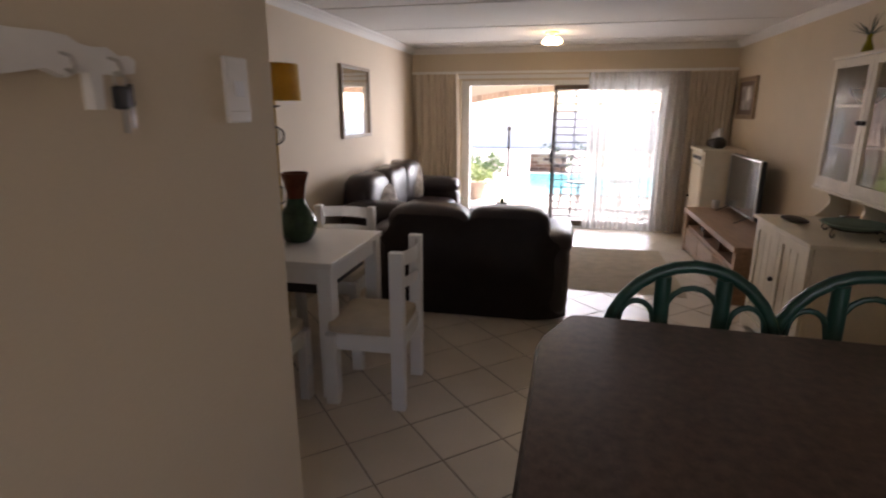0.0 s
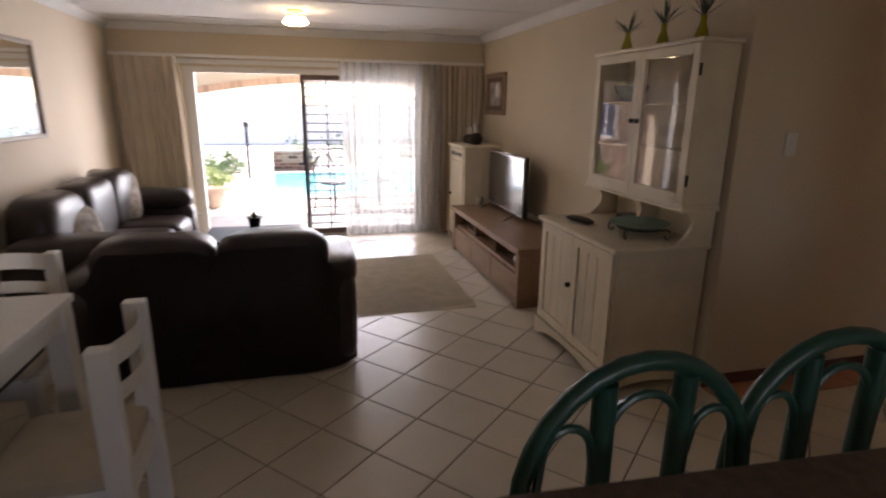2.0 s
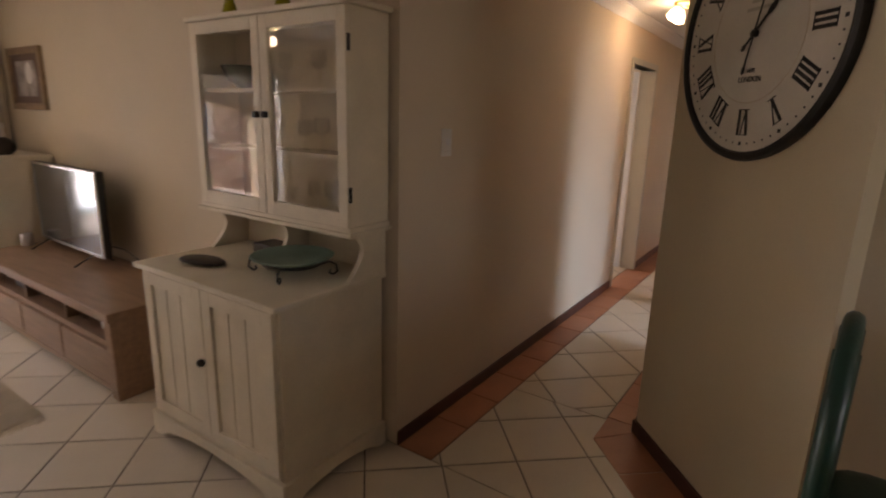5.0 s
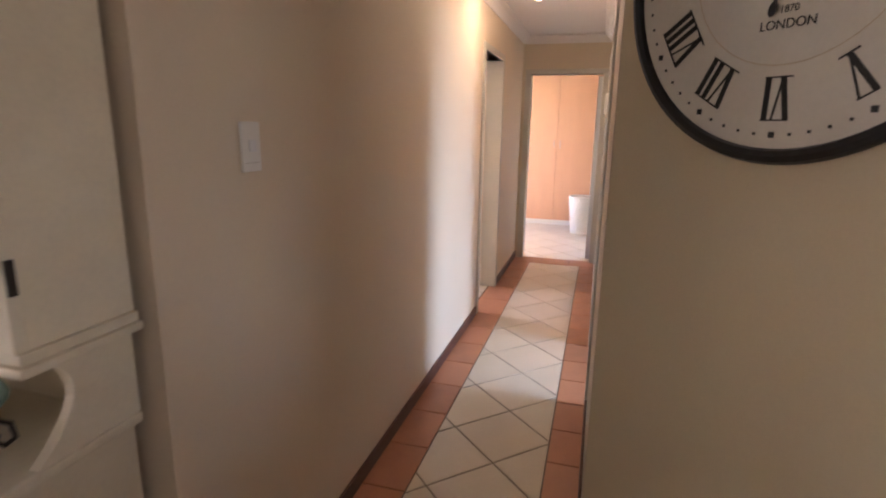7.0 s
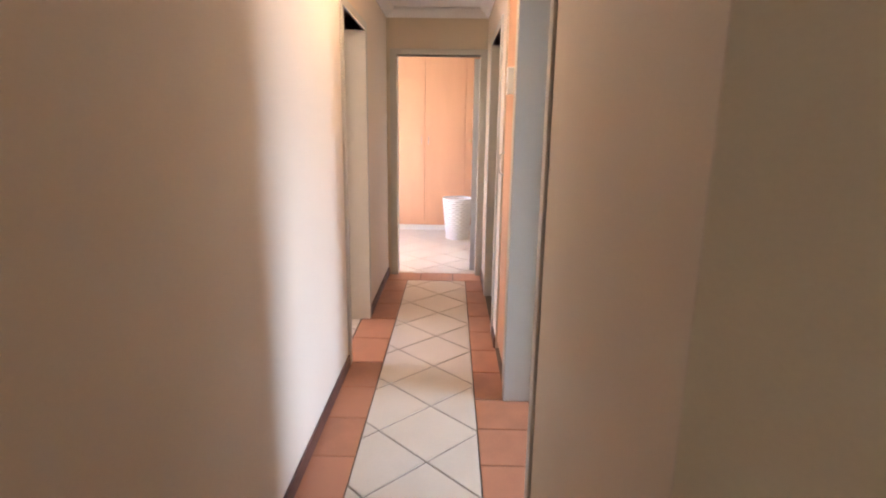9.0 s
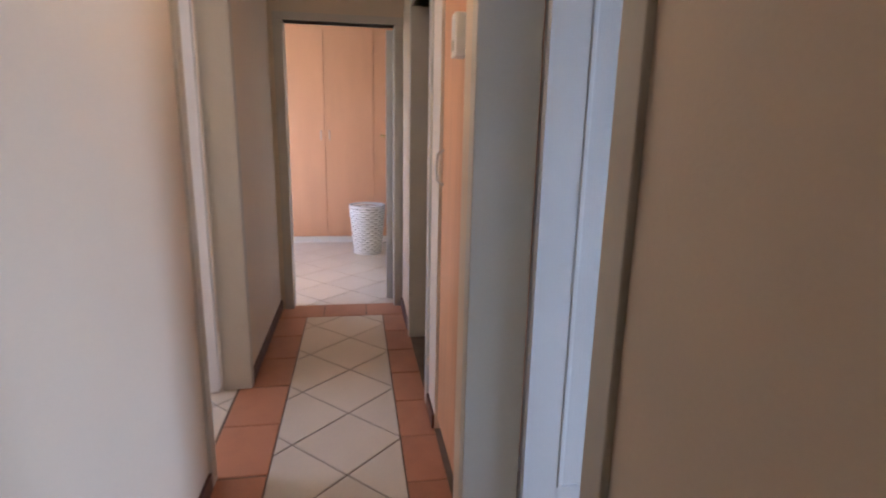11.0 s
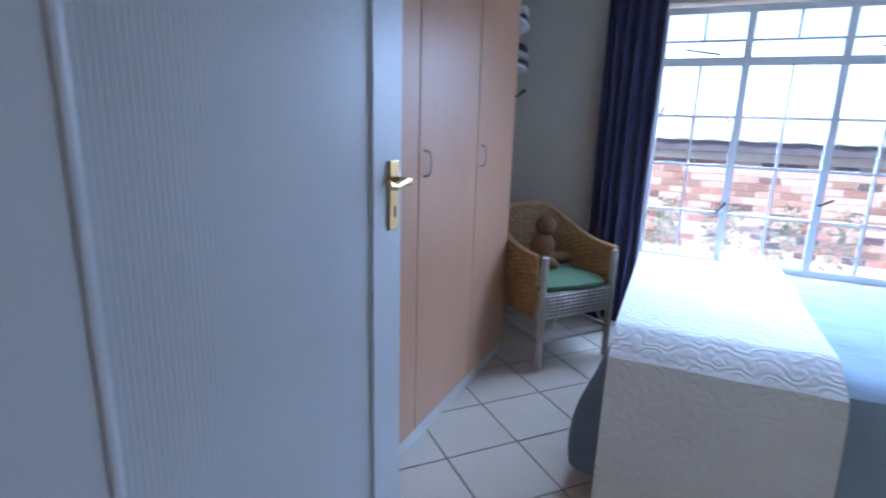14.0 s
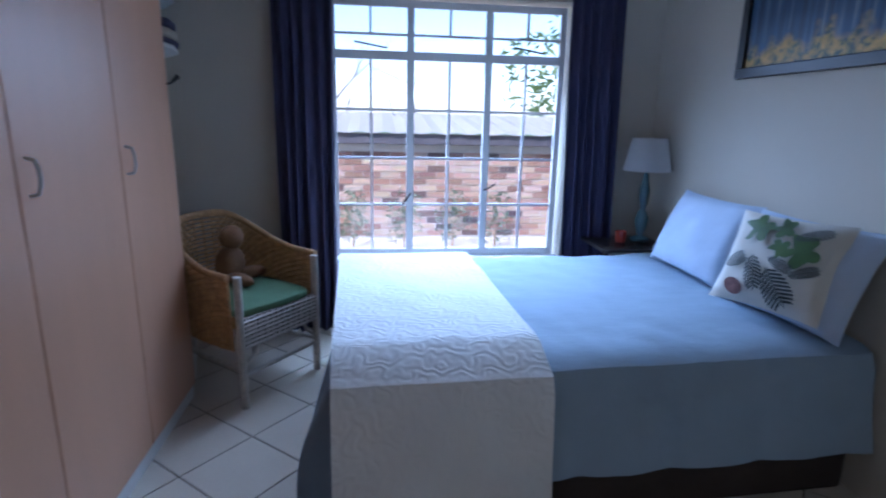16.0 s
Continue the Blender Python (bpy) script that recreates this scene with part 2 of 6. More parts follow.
def puff(bm, mid, size, e=0.45, flat=0.45, m=None, nu=20, nv=12, dent=0.0):
    """A padded cushion: a super-ellipsoid; e rounds its outline, flat its section."""
    def sp(c, p):
        return math.copysign(abs(c) ** p, c)
    rows = []
    for j in range(nv + 1):
        v = -math.pi / 2 + math.pi * j / nv
        ring = []
        for i in range(nu):
            u = 2 * math.pi * i / nu
            p = Vector((sp(math.cos(v), flat) * sp(math.cos(u), e) * size[0] / 2, sp(math.cos(v), flat) * sp(math.sin(u), e) * size[1] / 2, sp(math.sin(v), flat) * size[2] / 2))
            if dent:
                p *= 1 + dent * noise.noise(p * 7 + Vector(mid) * 3)
            p += Vector(mid)
            ring.append(bm.verts.new(m @ p if m is not None else p))
        rows.append(ring)
    for a, b in zip(rows, rows[1:]):
        for i in range(nu):
            bm.faces.new((a[i], a[(i + 1) % nu], b[(i + 1) % nu], b[i]))
    bmesh.ops.remove_doubles(bm, verts=rows[0] + rows[-1], dist=1e-5)
    return bm


def sheet(bm, nx, ny, f, thick=0.0):
    g = [[bm.verts.new(f(i / nx, j / ny)) for j in range(ny + 1)] for i in range(nx + 1)]
    faces = [bm.faces.new((g[i][j], g[i + 1][j], g[i + 1][j + 1], g[i][j + 1])) for i in range(nx) for j in range(ny)]
    if thick:
        bmesh.ops.solidify(bm, geom=faces, thickness=thick)
    return bm


def prism(bm, outline, d, m=None):
    """A flat outline of (a, b) in the local x-z plane, d thick along y."""
    lo = [bm.verts.new((a, 0, b)) for a, b in outline]
    hi = [bm.verts.new((a, d, b)) for a, b in outline]
    n = len(outline)
    bm.faces.new(lo)
    bm.faces.new(hi[::-1])
    for k in range(n):
        bm.faces.new((lo[k], hi[k], hi[(k + 1) % n], lo[(k + 1) % n]))
    if m is not None:
        for v in lo + hi:
            v.co = m @ v.co
    return bm


def mesh_of(name, bm, mat, smooth=False):
    bmesh.ops.recalc_face_normals(bm, faces=bm.faces)
    me = bpy.data.meshes.new(name)
    bm.to_mesh(me)
    bm.free()
    me.materials.append(mat)
    if smooth:
        for p in me.polygons:
            p.use_smooth = True
        me.set_sharp_from_angle(angle=radians(40))
    return me


def part(name, bm, mat, parent=None, label="", smooth=False, m=None):
    ob = new(name, mesh_of(name, bm, mat, smooth))
    if parent is not None:
        ob.parent = parent
    if m is not None:
        ob.matrix_basis = m
    return tagged(ob, label) if label else ob


def thing(name, m, label, category, group="", kind=""):
    ob = new(name)
    ob.empty_display_size = 0.1
    ob.matrix_basis = m
    return tagged(ob, label, category, group, kind)


def B():
    return bmesh.new()


def boxes(*pairs, bevel=0.0):
    bm = B()
    for a, b in pairs:
        box(bm, a, b, bevel)
    return bm


def structure(name, mat, label, *pairs):
    return tagged(part(name, boxes(*pairs), mat), label, "wall" if "wall" in name else name.split("_")[0], kind="structure")


# ---- the plan ----
XW, XE, YN, YS = -2.2, 1.89, 7.26, -2.2
ZC = 2.38
YC_N, YC_S = 3.04, 2.15
XEND = 7.03
DOOR_H = 2.0
BX0, BX1, BY0, BY1 = 2.1, 5.55, -1.6, 1.99
CK0, CK1 = Vector((2.68, 2.148)), Vector((1.946, 1.499))

structure("wall_west", M_PINK, "plain beige painted plaster wall", ((XW - 0.2, YS - 0.2, 0), (XW, YN + 0.2, ZC)))
structure("wall_north", M_CREAM, "cream plaster wall round the patio sliding door", ((XW, YN, 0), (-1.52, YN + 0.2, ZC)), ((1.14, YN, 0), (XE + 0.15, YN + 0.2, ZC)), ((-1.52, YN, 1.96), (1.14, YN + 0.2, ZC)))
structure("wall_east", M_CREAM, "cream plaster wall behind dresser and television", ((XE, YC_N + 0.12, 0), (XE + 0.15, YN, ZC)))
# The opening is unseen, cut only to go with the added kitchen light.
structure("wall_south", M_CREAM, "plain kitchen back wall with an assumed opening for fill light", ((XW, YS - 0.2, 0), (0.2, YS, ZC)), ((1.4, YS - 0.2, 0), (2.1, YS, ZC)), ((0.2, YS - 0.2, 0), (1.4, YS, 1.05)), ((0.2, YS - 0.2, 2.05), (1.4, YS, ZC)))
structure("wall_kitchen", M_CREAM, "brownish cream partition wall with key rack", ((-0.87, YS, 0), (-0.75, 0.93, ZC)))
structure("wall_kitchen_east", M_CREAM, "plain cream kitchen wall", ((1.98, YS, 0), (2.1, 1.5, ZC)))
bm = B()
d = (CK1 - CK0).normalized()
nn = Vector((-d.y, d.x))
ck_len = (CK1 - CK0).length
ck_m = Matrix.Translation((CK0.x, CK0.y, 0)) @ pose(0, 0, 0, 0, 0, math.degrees(math.atan2(d.y, d.x)))
box(bm, (0, 0, 0), (ck_len, 0.12, ZC), m=ck_m)
tagged(part("wall_clock", bm, M_CLOCKWALL), "cream diagonal wall that carries the big clock", "wall", kind="structure")
structure("wall_corridor_north", M_PINK, "beige corridor wall with a side doorway", ((XE, YC_N, 0), (5.05, YC_N + 0.12, ZC)), ((5.80, YC_N, 0), (XEND, YC_N + 0.12, ZC)), ((5.05, YC_N, DOOR_H), (5.80, YC_N + 0.12, ZC)))
structure("wall_corridor_south", M_PINK, "beige corridor wall with doorways and cupboard", ((2.68, BY1, 0), (3.775, YC_S, ZC)), ((3.775, BY1, DOOR_H), (4.62, YC_S, ZC)), ((4.62, BY1, 0), (4.82, YC_S, ZC)), ((4.82, BY1, 2.3), (5.30, YC_S, ZC)), ((5.30, BY1, 0), (5.56, YC_S, ZC)), ((5.56, BY1, DOOR_H), (6.40, YC_S, ZC)), ((6.40, BY1, 0), (XEND, YC_S, ZC)))
structure("wall_corridor_end", M_CREAM, "cream wall round the far bedroom door", ((XEND, 1.2, 0), (XEND + 0.12, 2.2, ZC)), ((XEND, 2.96, 0), (XEND + 0.12, 4.4, ZC)), ((XEND, 2.2, DOOR_H), (XEND + 0.12, 2.96, ZC)))
structure("wall_bedroom_south", M_BED_WALL, "greyish cream wall round the bedroom window", ((BX0 - 0.12, BY0 - 0.2, 0), (2.79, BY0, ZC)), ((4.33, BY0 - 0.2, 0), (BX1 + 0.12, BY0, ZC)), ((2.79, BY0 - 0.2, 0), (4.33, BY0, 0.455)), ((2.79, BY0 - 0.2, 2.1), (4.33, BY0, ZC)))
structure("wall_bedroom_west", M_BED_WALL, "greyish cream wall behind the bed head", ((BX0 - 0.002, BY0, 0), (BX0 + 0.1, 1.55, ZC)))
structure("wall_bedroom_east", M_BED_WALL, "plain wall behind the wardrobes", ((BX1, BY0, 0), (BX1 + 0.12, BY1, ZC)))
structure("wall_far_room", M_CREAM, "plain cream walls of the far bedroom", ((9.95, 1.2, 0), (10.07, 4.6, ZC)), ((7.15, 1.08, 0), (10.07, 1.2, ZC)), ((7.15, 4.4, 0), (7.6, 4.52, ZC)), ((9.2, 4.4, 0), (9.95, 4.52, ZC)), ((7.6, 4.4, 0), (9.2, 4.52, 0.8)), ((7.6, 4.4, 2.1), (9.2, 4.52, ZC)))
# The back wall's opening is unseen, assumed for the side room's lamp.
structure("wall_side_room", M_PINK, "plain walls of the side room", ((4.3, 3.16, 0), (4.42, 5.3, ZC)), ((6.6, 3.16, 0), (6.72, 5.3, ZC)), ((4.3, 5.3, 0), (5.0, 5.42, ZC)), ((6.0, 5.3, 0), (6.72, 5.42, ZC)), ((5.0, 5.3, 0), (6.0, 5.42, 1.0)), ((5.0, 5.3, 2.0), (6.0, 5.42, ZC)))
structure("wall_bathroom", M_PINK, "plain walls of the small room off the corridor", ((5.67, 0.8, 0), (5.75, 1.99, ZC)), ((6.45, 0.8, 0), (6.57, 1.99, ZC)), ((5.67, 0.7, 0), (6.57, 0.8, ZC)))
for nm, a, b in (("ceiling_living", (XW, YS, ZC), (2.1, YN, ZC + 0.1)), ("ceiling_corridor", (2.1, BY1 - 0.4, ZC), (XEND, YC_N, ZC + 0.1)), ("ceiling_bedroom", (BX0, BY0, ZC + 0.001), (BX1, BY1 - 0.4, ZC + 0.1)), ("ceiling_far", (XEND, 1.08, ZC), (10.07, 4.52, ZC + 0.1)), ("ceiling_side", (4.3, YC_N, ZC), (6.72, 5.42, ZC + 0.1)), ("ceiling_bath", (5.67, 0.7, ZC), (6.57, BY1 - 0.4, ZC + 0.1))):
    tagged(part(nm, boxes((a, b)), M_CEIL), "white painted ceiling board with faint joints", "ceiling", kind="structure")


# ---- large things ----
def sofa(m, width, seats, label):
    t = thing("leather_sofa", m, label, "sofa", "leather sofas")
    depth, arm = 0.92, 0.24
    part("base", boxes(((0.05, 0.05, 0.04), (width - 0.05, depth - 0.16, 0.36)), bevel=0.04), M_LEATHER, t, smooth=True)
    bm = B()

    def back(u, v):
        bow = 0.16 * abs(2 * u - 1) ** 7
        lean = 0.03 * math.sin(v * 3) + 0.02 * noise.noise(Vector((u * 5, v * 3, 1)))
        return Vector((u * width + (0.5 - u) * 0.03 * v, depth - 0.07 - bow + lean, 0.015 + v * (0.83 - 0.2 * min(1.0, max(0.0, (abs(u - 0.5) * width - width / 2 + 0.22) / 0.12)) - 0.04 * max(0.0, 1 - abs((u * seats) % 1 - 0.5 - 0.5 * (1 if (u * seats) % 1 > 0.5 else -1)) * 8) * (0.2 < u < 0.8))))
    sheet(bm, 40, 14, back)
    bmesh.ops.solidify(bm, geom=bm.faces[:], thickness=-0.1)
    part("back_panel", bm, M_LEATHER, t, smooth=True)
    for x0 in (0.0, width - arm):
        bm = B()
        puff(bm, (x0 + arm / 2, depth / 2 - 0.06, 0.33), (arm + 0.02, depth - 0.08, 0.62), 0.35, 0.4, dent=0.04)
        puff(bm, (x0 + arm / 2, 0.38, 0.62), (arm + 0.06, 0.78, 0.2), 0.5, 0.6, dent=0.05)
        part("armrest", bm, M_LEATHER, t, smooth=True)
        side = -1 if x0 == 0 else 1
        for k in range(9):
            part("stud", puff(B(), (x0 + arm / 2 + side * 0.1, 0.0, 0.22 + k * 0.045), (0.016, 0.012, 0.016), 1, 1, nu=8, nv=6), M_BRASS, t, "small brass stud")
    w = (width - 2 * arm) / seats
    wb = (width - 0.3) / seats
    for k in range(seats):
        part("seat_cushion", puff(B(), (arm + w * (k + 0.5), 0.36, 0.42), (w - 0.005, 0.74, 0.2), 0.3, 0.45, dent=0.05), M_LEATHER, t, smooth=True)
        bm = B()
        puff(bm, (0.15 + wb * (k + 0.5), 0.665, 0.68), (wb + 0.01, 0.34, 0.46), 0.42, 0.5, dent=0.07, nu=28, nv=16)
        part("back_cushion", bm, M_LEATHER, t, smooth=True)
    return t


sofa(pose(-0.03, 4.56, 0, 0, 0, 180) @ Matrix.Diagonal((1, 1, 0.95, 1)), 1.56, 2, "black leather two-seat sofa standing with its back to the dining table")
sofa(pose(-1.36, 4.2, 0, 0, 0, 90) @ Matrix.Diagonal((1, 0.87, 1.1, 1)), 2.2, 3, "black leather three-seat sofa along the beige wall")


def dresser():
    t = thing("kitchen_dresser", pose(1.28, 3.1, 0), "worn cream painted dresser with glazed upper doors", "dresser")
    L, D, H = 0.95, 0.59, 0.85
    part("body", boxes(((0.025, 0.015, 0.1), (D, L - 0.015, H - 0.025)), bevel=0.004), M_DRESSER, t)
    arch = [(0.0, 0.0), (0.06, 0.0)] + [(0.06 + (L - 0.12) * k / 12, 0.075 * math.sin(math.pi * k / 12) ** 0.6) for k in range(1, 12)] + [(L - 0.06, 0.0), (L, 0.0), (L, 0.115), (0, 0.115)]
    part("plinth", prism(B(), arch, 0.022, pose(0.018, 0, 0, 0, 0, 90)), M_DRESSER, t)
    arch2 = [(0.0, 0.0), (0.05, 0.0)] + [(0.05 + (D - 0.1) * k / 10, 0.05 * math.sin(math.pi * k / 10) ** 0.6) for k in range(1, 10)] + [(D - 0.05, 0.0), (D, 0.0), (D, 0.11), (0, 0.11)]
    part("side_plinth", prism(B(), arch2, 0.018, pose(0.005, -0.003, 0)), M_DRESSER, t)
    part("side_plinth", prism(B(), arch2, 0.018, pose(0.005, L - 0.015, 0)), M_DRESSER, t)
    for y in (0.0, L - 0.05):
        part("foot", boxes(((0.009, y + 0.006, 0), (0.05, y + 0.045, 0.1))), M_DRESSER, t)
    part("worktop", boxes(((-0.015, -0.012, H - 0.025), (D, L + 0.012, H)), bevel=0.008), M_DRESSER, t)
    for k in range(2):
        y0 = 0.03 + k * 0.447
        bm = boxes(((0.004, y0, 0.13), (0.025, y0 + 0.06, 0.815)), ((0.004, y0 + 0.383, 0.13), (0.025, y0 + 0.443, 0.815)), ((0.004, y0 + 0.06, 0.13), (0.025, y0 + 0.383, 0.19)), ((0.004, y0 + 0.06, 0.755), (0.025, y0 + 0.383, 0.815)), bevel=0.003)
        door = part("door", bm, M_DRESSER, t)
        for j in range(3):
            a = y0 + 0.064 + j * 0.107
            part("board", boxes(((0.014, a, 0.19), (0.0245, a + 0.101, 0.755)), bevel=0.003), M_DRESSER, door)
    part("knob", puff(B(), (-0.015, 0.475, 0.5), (0.035, 0.034, 0.034), 1, 1), M_DARK, t, "dark bronze knob", True)
    # scalloped brackets that carry the upper cabinet
    D0 = 0.24
    curve = [(D - D0 + 0.015 + 0.11 * math.sin(math.pi * k / 10) ** 0.8 * (0.55 + 0.45 * k / 10), 0.21 * k / 10) for k in range(11)]
    out = [(D, 0.0)] + curve + [(D - D0, 0.21), (D, 0.21)]
    for y0 in (-0.005, L / 2 - 0.01, L - 0.018):
        part("bracket", prism(B(), [(a, b + H) for a, b in out], 0.022, pose(0, y0, 0)), M_DRESSER, t)
    Z0, Z1 = H + 0.21, 1.9
    x0 = D - D0
    for nm, p, q in (("cabinet_floor", (x0, -0.03, Z0), (D, L + 0.03, Z0 + 0.02)), ("cabinet_side", (x0 + 0.02, -0.02, Z0 + 0.02), (D, 0.0, Z1)), ("cabinet_side", (x0 + 0.02, L, Z0 + 0.02), (D, L + 0.02, Z1)), ("cabinet_top", (x0 + 0.02, 0.0, Z1 - 0.02), (D, L, Z1)), ("back_panel", (D - 0.012, 0.0, H), (D, L, Z1 - 0.02))):
        part(nm, boxes((p, q), bevel=0.002), M_DRESSER, t)
    part("cornice", boxes(((x0 - 0.012, -0.045, Z1), (D, L + 0.045, Z1 + 0.022)), bevel=0.008), M_DRESSER, t)
    part("ledge", boxes(((x0 - 0.01, -0.042, Z0 - 0.018), (D, L + 0.042, Z0)), bevel=0.005), M_DRESSER, t)
    for z in (1.34, 1.6):
        part("shelf", boxes(((x0 + 0.05, 0.0, z), (D - 0.012, L, z + 0.015))), M_DRESSER, t)
    for k in range(2):
        y0 = -0.02 + k * 0.497
        w = 0.493
        bm = boxes(((x0, y0, Z0 + 0.02), (x0 + 0.02, y0 + 0.05, Z1 - 0.002)), ((x0, y0 + w - 0.05, Z0 + 0.02), (x0 + 0.02, y0 + w, Z1 - 0.002)), ((x0, y0 + 0.05, Z0 + 0.02), (x0 + 0.02, y0 + w - 0.05, Z0 + 0.08)), ((x0, y0 + 0.05, Z1 - 0.055), (x0 + 0.02, y0 + w - 0.05, Z1 - 0.002)), bevel=0.003)
        door = part("glazed_door", bm, M_DRESSER, t)
        pane = part("pane", boxes(((x0 + 0.008, y0 + 0.05, Z0 + 0.08), (x0 + 0.012, y0 + w - 0.05, Z1 - 0.055))), M_GLASS, door, "clear glass pane")
        pane.visible_shadow = False
        pc = Vector((x0 + 0.01, y0 + w / 2, 0))
        pane.matrix_basis = Matrix.Translation(pc) @ pose(0, 0, 0, 0, 0, -0.3) @ Matrix.Translation(-pc)
        part("knob", boxes(((x0 - 0.022, y0 + (w - 0.04 if k == 0 else 0.012), 1.49), (x0, y0 + (w - 0.012 if k == 0 else 0.04), 1.518)), bevel=0.006), M_DARK, door, "square dark bronze knob")
    for z in (1.18, 1.74):
        part("hinge", boxes(((x0 + 0.004, -0.026, z), (x0 + 0.018, -0.019, z + 0.06))), M_DARK, t, "dark metal hinge")
    return t


dresser()


def tv_unit():
    t = thing("television_stand", pose(1.3, 4.45, 0), "brown oak low television stand with three drawers", "television stand")
    L, D, H = 1.95, 0.55, 0.5
    part("top", boxes(((-0.02, -0.02, H - 0.05), (D, L, H)), bevel=0.004), M_WOOD, t)
    for y0 in (0.0, L - 0.09):
        part("side_panel", boxes(((0, y0, 0), (D, y0 + 0.07, H - 0.05)), bevel=0.004), M_WOOD, t)
    part("shelf", boxes(((0.03, 0.07, 0.27), (D, L - 0.09, 0.3))), M_WOOD, t)
    part("back", boxes(((D - 0.02, 0.07, 0.05), (D, L - 0.09, H - 0.05))), M_BLACK, t)
    part("bottom_rail", boxes(((0.01, 0.07, 0.03), (D - 0.02, L - 0.09, 0.06))), M_WOOD, t)
    for k in range(3):
        a = 0.075 + k * 0.6
        part("drawer", boxes(((0.008, a, 0.065), (0.05, a + 0.585, 0.265)), bevel=0.004), M_WOOD, t)
    for k in range(2):
        part("divider", boxes(((0.05, 0.07 + (k + 1) * 0.595, 0.3), (D - 0.02, 0.09 + (k + 1) * 0.595, H - 0.05))), M_WOOD, t)
    return t


tv_unit()


def television():
    m = pose(1.68, 5.8, 0.5, 0, 0, -1)
    t = thing("television", m, "flat television with thin silver frame, switched off", "television")
    part("casing", boxes(((0.006, -0.5, 0.06), (0.05, 0.5, 0.62)), bevel=0.004), M_BLACK, t)
    part("frame", boxes(((-0.008, -0.5, 0.06), (0.006, 0.5, 0.075)), ((-0.008, -0.5, 0.605), (0.006, 0.5, 0.62)), ((-0.008, -0.5, 0.075), (0.006, -0.49, 0.605)), ((-0.008, 0.49, 0.075), (0.006, 0.5, 0.605))), M_METAL, t, "thin silver bezel")
    part("screen", boxes(((-0.003, -0.49, 0.075), (0.005, 0.49, 0.605))), material("dark_screen", (0.02, 0.024, 0.03), 0.1, vary=0.05, bump=0, IOR=4.0), t, "dark glossy screen")
    for y in (-0.36, 0.36):
        bm = B()
        tube(bm, ((-0.13, y, 0.006), (0, y, 0.07), (0.11, y, 0.006)), 0.006)
        part("foot", bm, M_BLACK, t, "black splayed foot")


television()


def tall_cabinet():
    t = thing("tall_cabinet", pose(1.43, 6.45, 0), "tall cream painted cabinet with slatted front", "cabinet")
    D, L, H = 0.44, 0.6, 1.14
    part("body", boxes(((0.015, 0, 0.05), (D, L, H - 0.02)), bevel=0.004), M_DRESSER, t)
    part("top", boxes(((-0.02, -0.025, H - 0.02), (D, L + 0.025, H + 0.01)), bevel=0.008), M_DRESSER, t)
    part("base", boxes(((0.0, -0.01, 0), (D, L + 0.01, 0.06)), bevel=0.004), M_DRESSER, t)
    part("drawer", boxes(((0, 0.04, 0.98), (0.02, L - 0.04, 1.1)), bevel=0.004), M_DRESSER, t)
    for k in range(3):
        part("slot", boxes(((-0.002, 0.08 + k * 0.15, 1.02), (0.002, 0.2 + k * 0.15, 1.06))), M_BLACK, t, "dark cut-out slot")
    d = part("door", boxes(((0, 0.04, 0.08), (0.02, L - 0.04, 0.96)), bevel=0.004), M_DRESSER, t)
    part("knob", puff(B(), (-0.015, L - 0.1, 0.55), (0.03, 0.03, 0.03), 1, 1), M_DARK, d, "dark round knob", True)


tall_cabinet()


def dining_table():
    t = thing("dining_table", pose(-1.27, 2.31, 0), "white painted square dining table with thick legs", "table")
    W, L, H = 0.9, 0.82, 0.8
    part("tabletop", boxes(((-W, 0, H - 0.035), (0, L, H)), bevel=0.006), M_WHITE, t)
    part("apron", boxes(((-W + 0.03, 0.03, H - 0.13), (-0.03, 0.055, H - 0.035)), ((-W + 0.03, L - 0.055, H - 0.13), (-0.03, L - 0.03, H - 0.035)), ((-W + 0.03, 0.055, H - 0.13), (-W + 0.055, L - 0.055, H - 0.035)), ((-0.055, 0.055, H - 0.13), (-0.03, L - 0.055, H - 0.035))), M_WHITE, t)
    for x in (-W + 0.01, -0.095):
        for y in (0.01, L - 0.095):
            part("leg", boxes(((x, y, 0), (x + 0.085, y + 0.085, H - 0.035)), bevel=0.006), M_WHITE, t)
    part("rack", boxes(((-W + 0.1, 0.1, H - 0.21), (-0.1, L - 0.1, H - 0.195))), M_DARK, t, "dark shelf under the top")
    return t


dining_table()


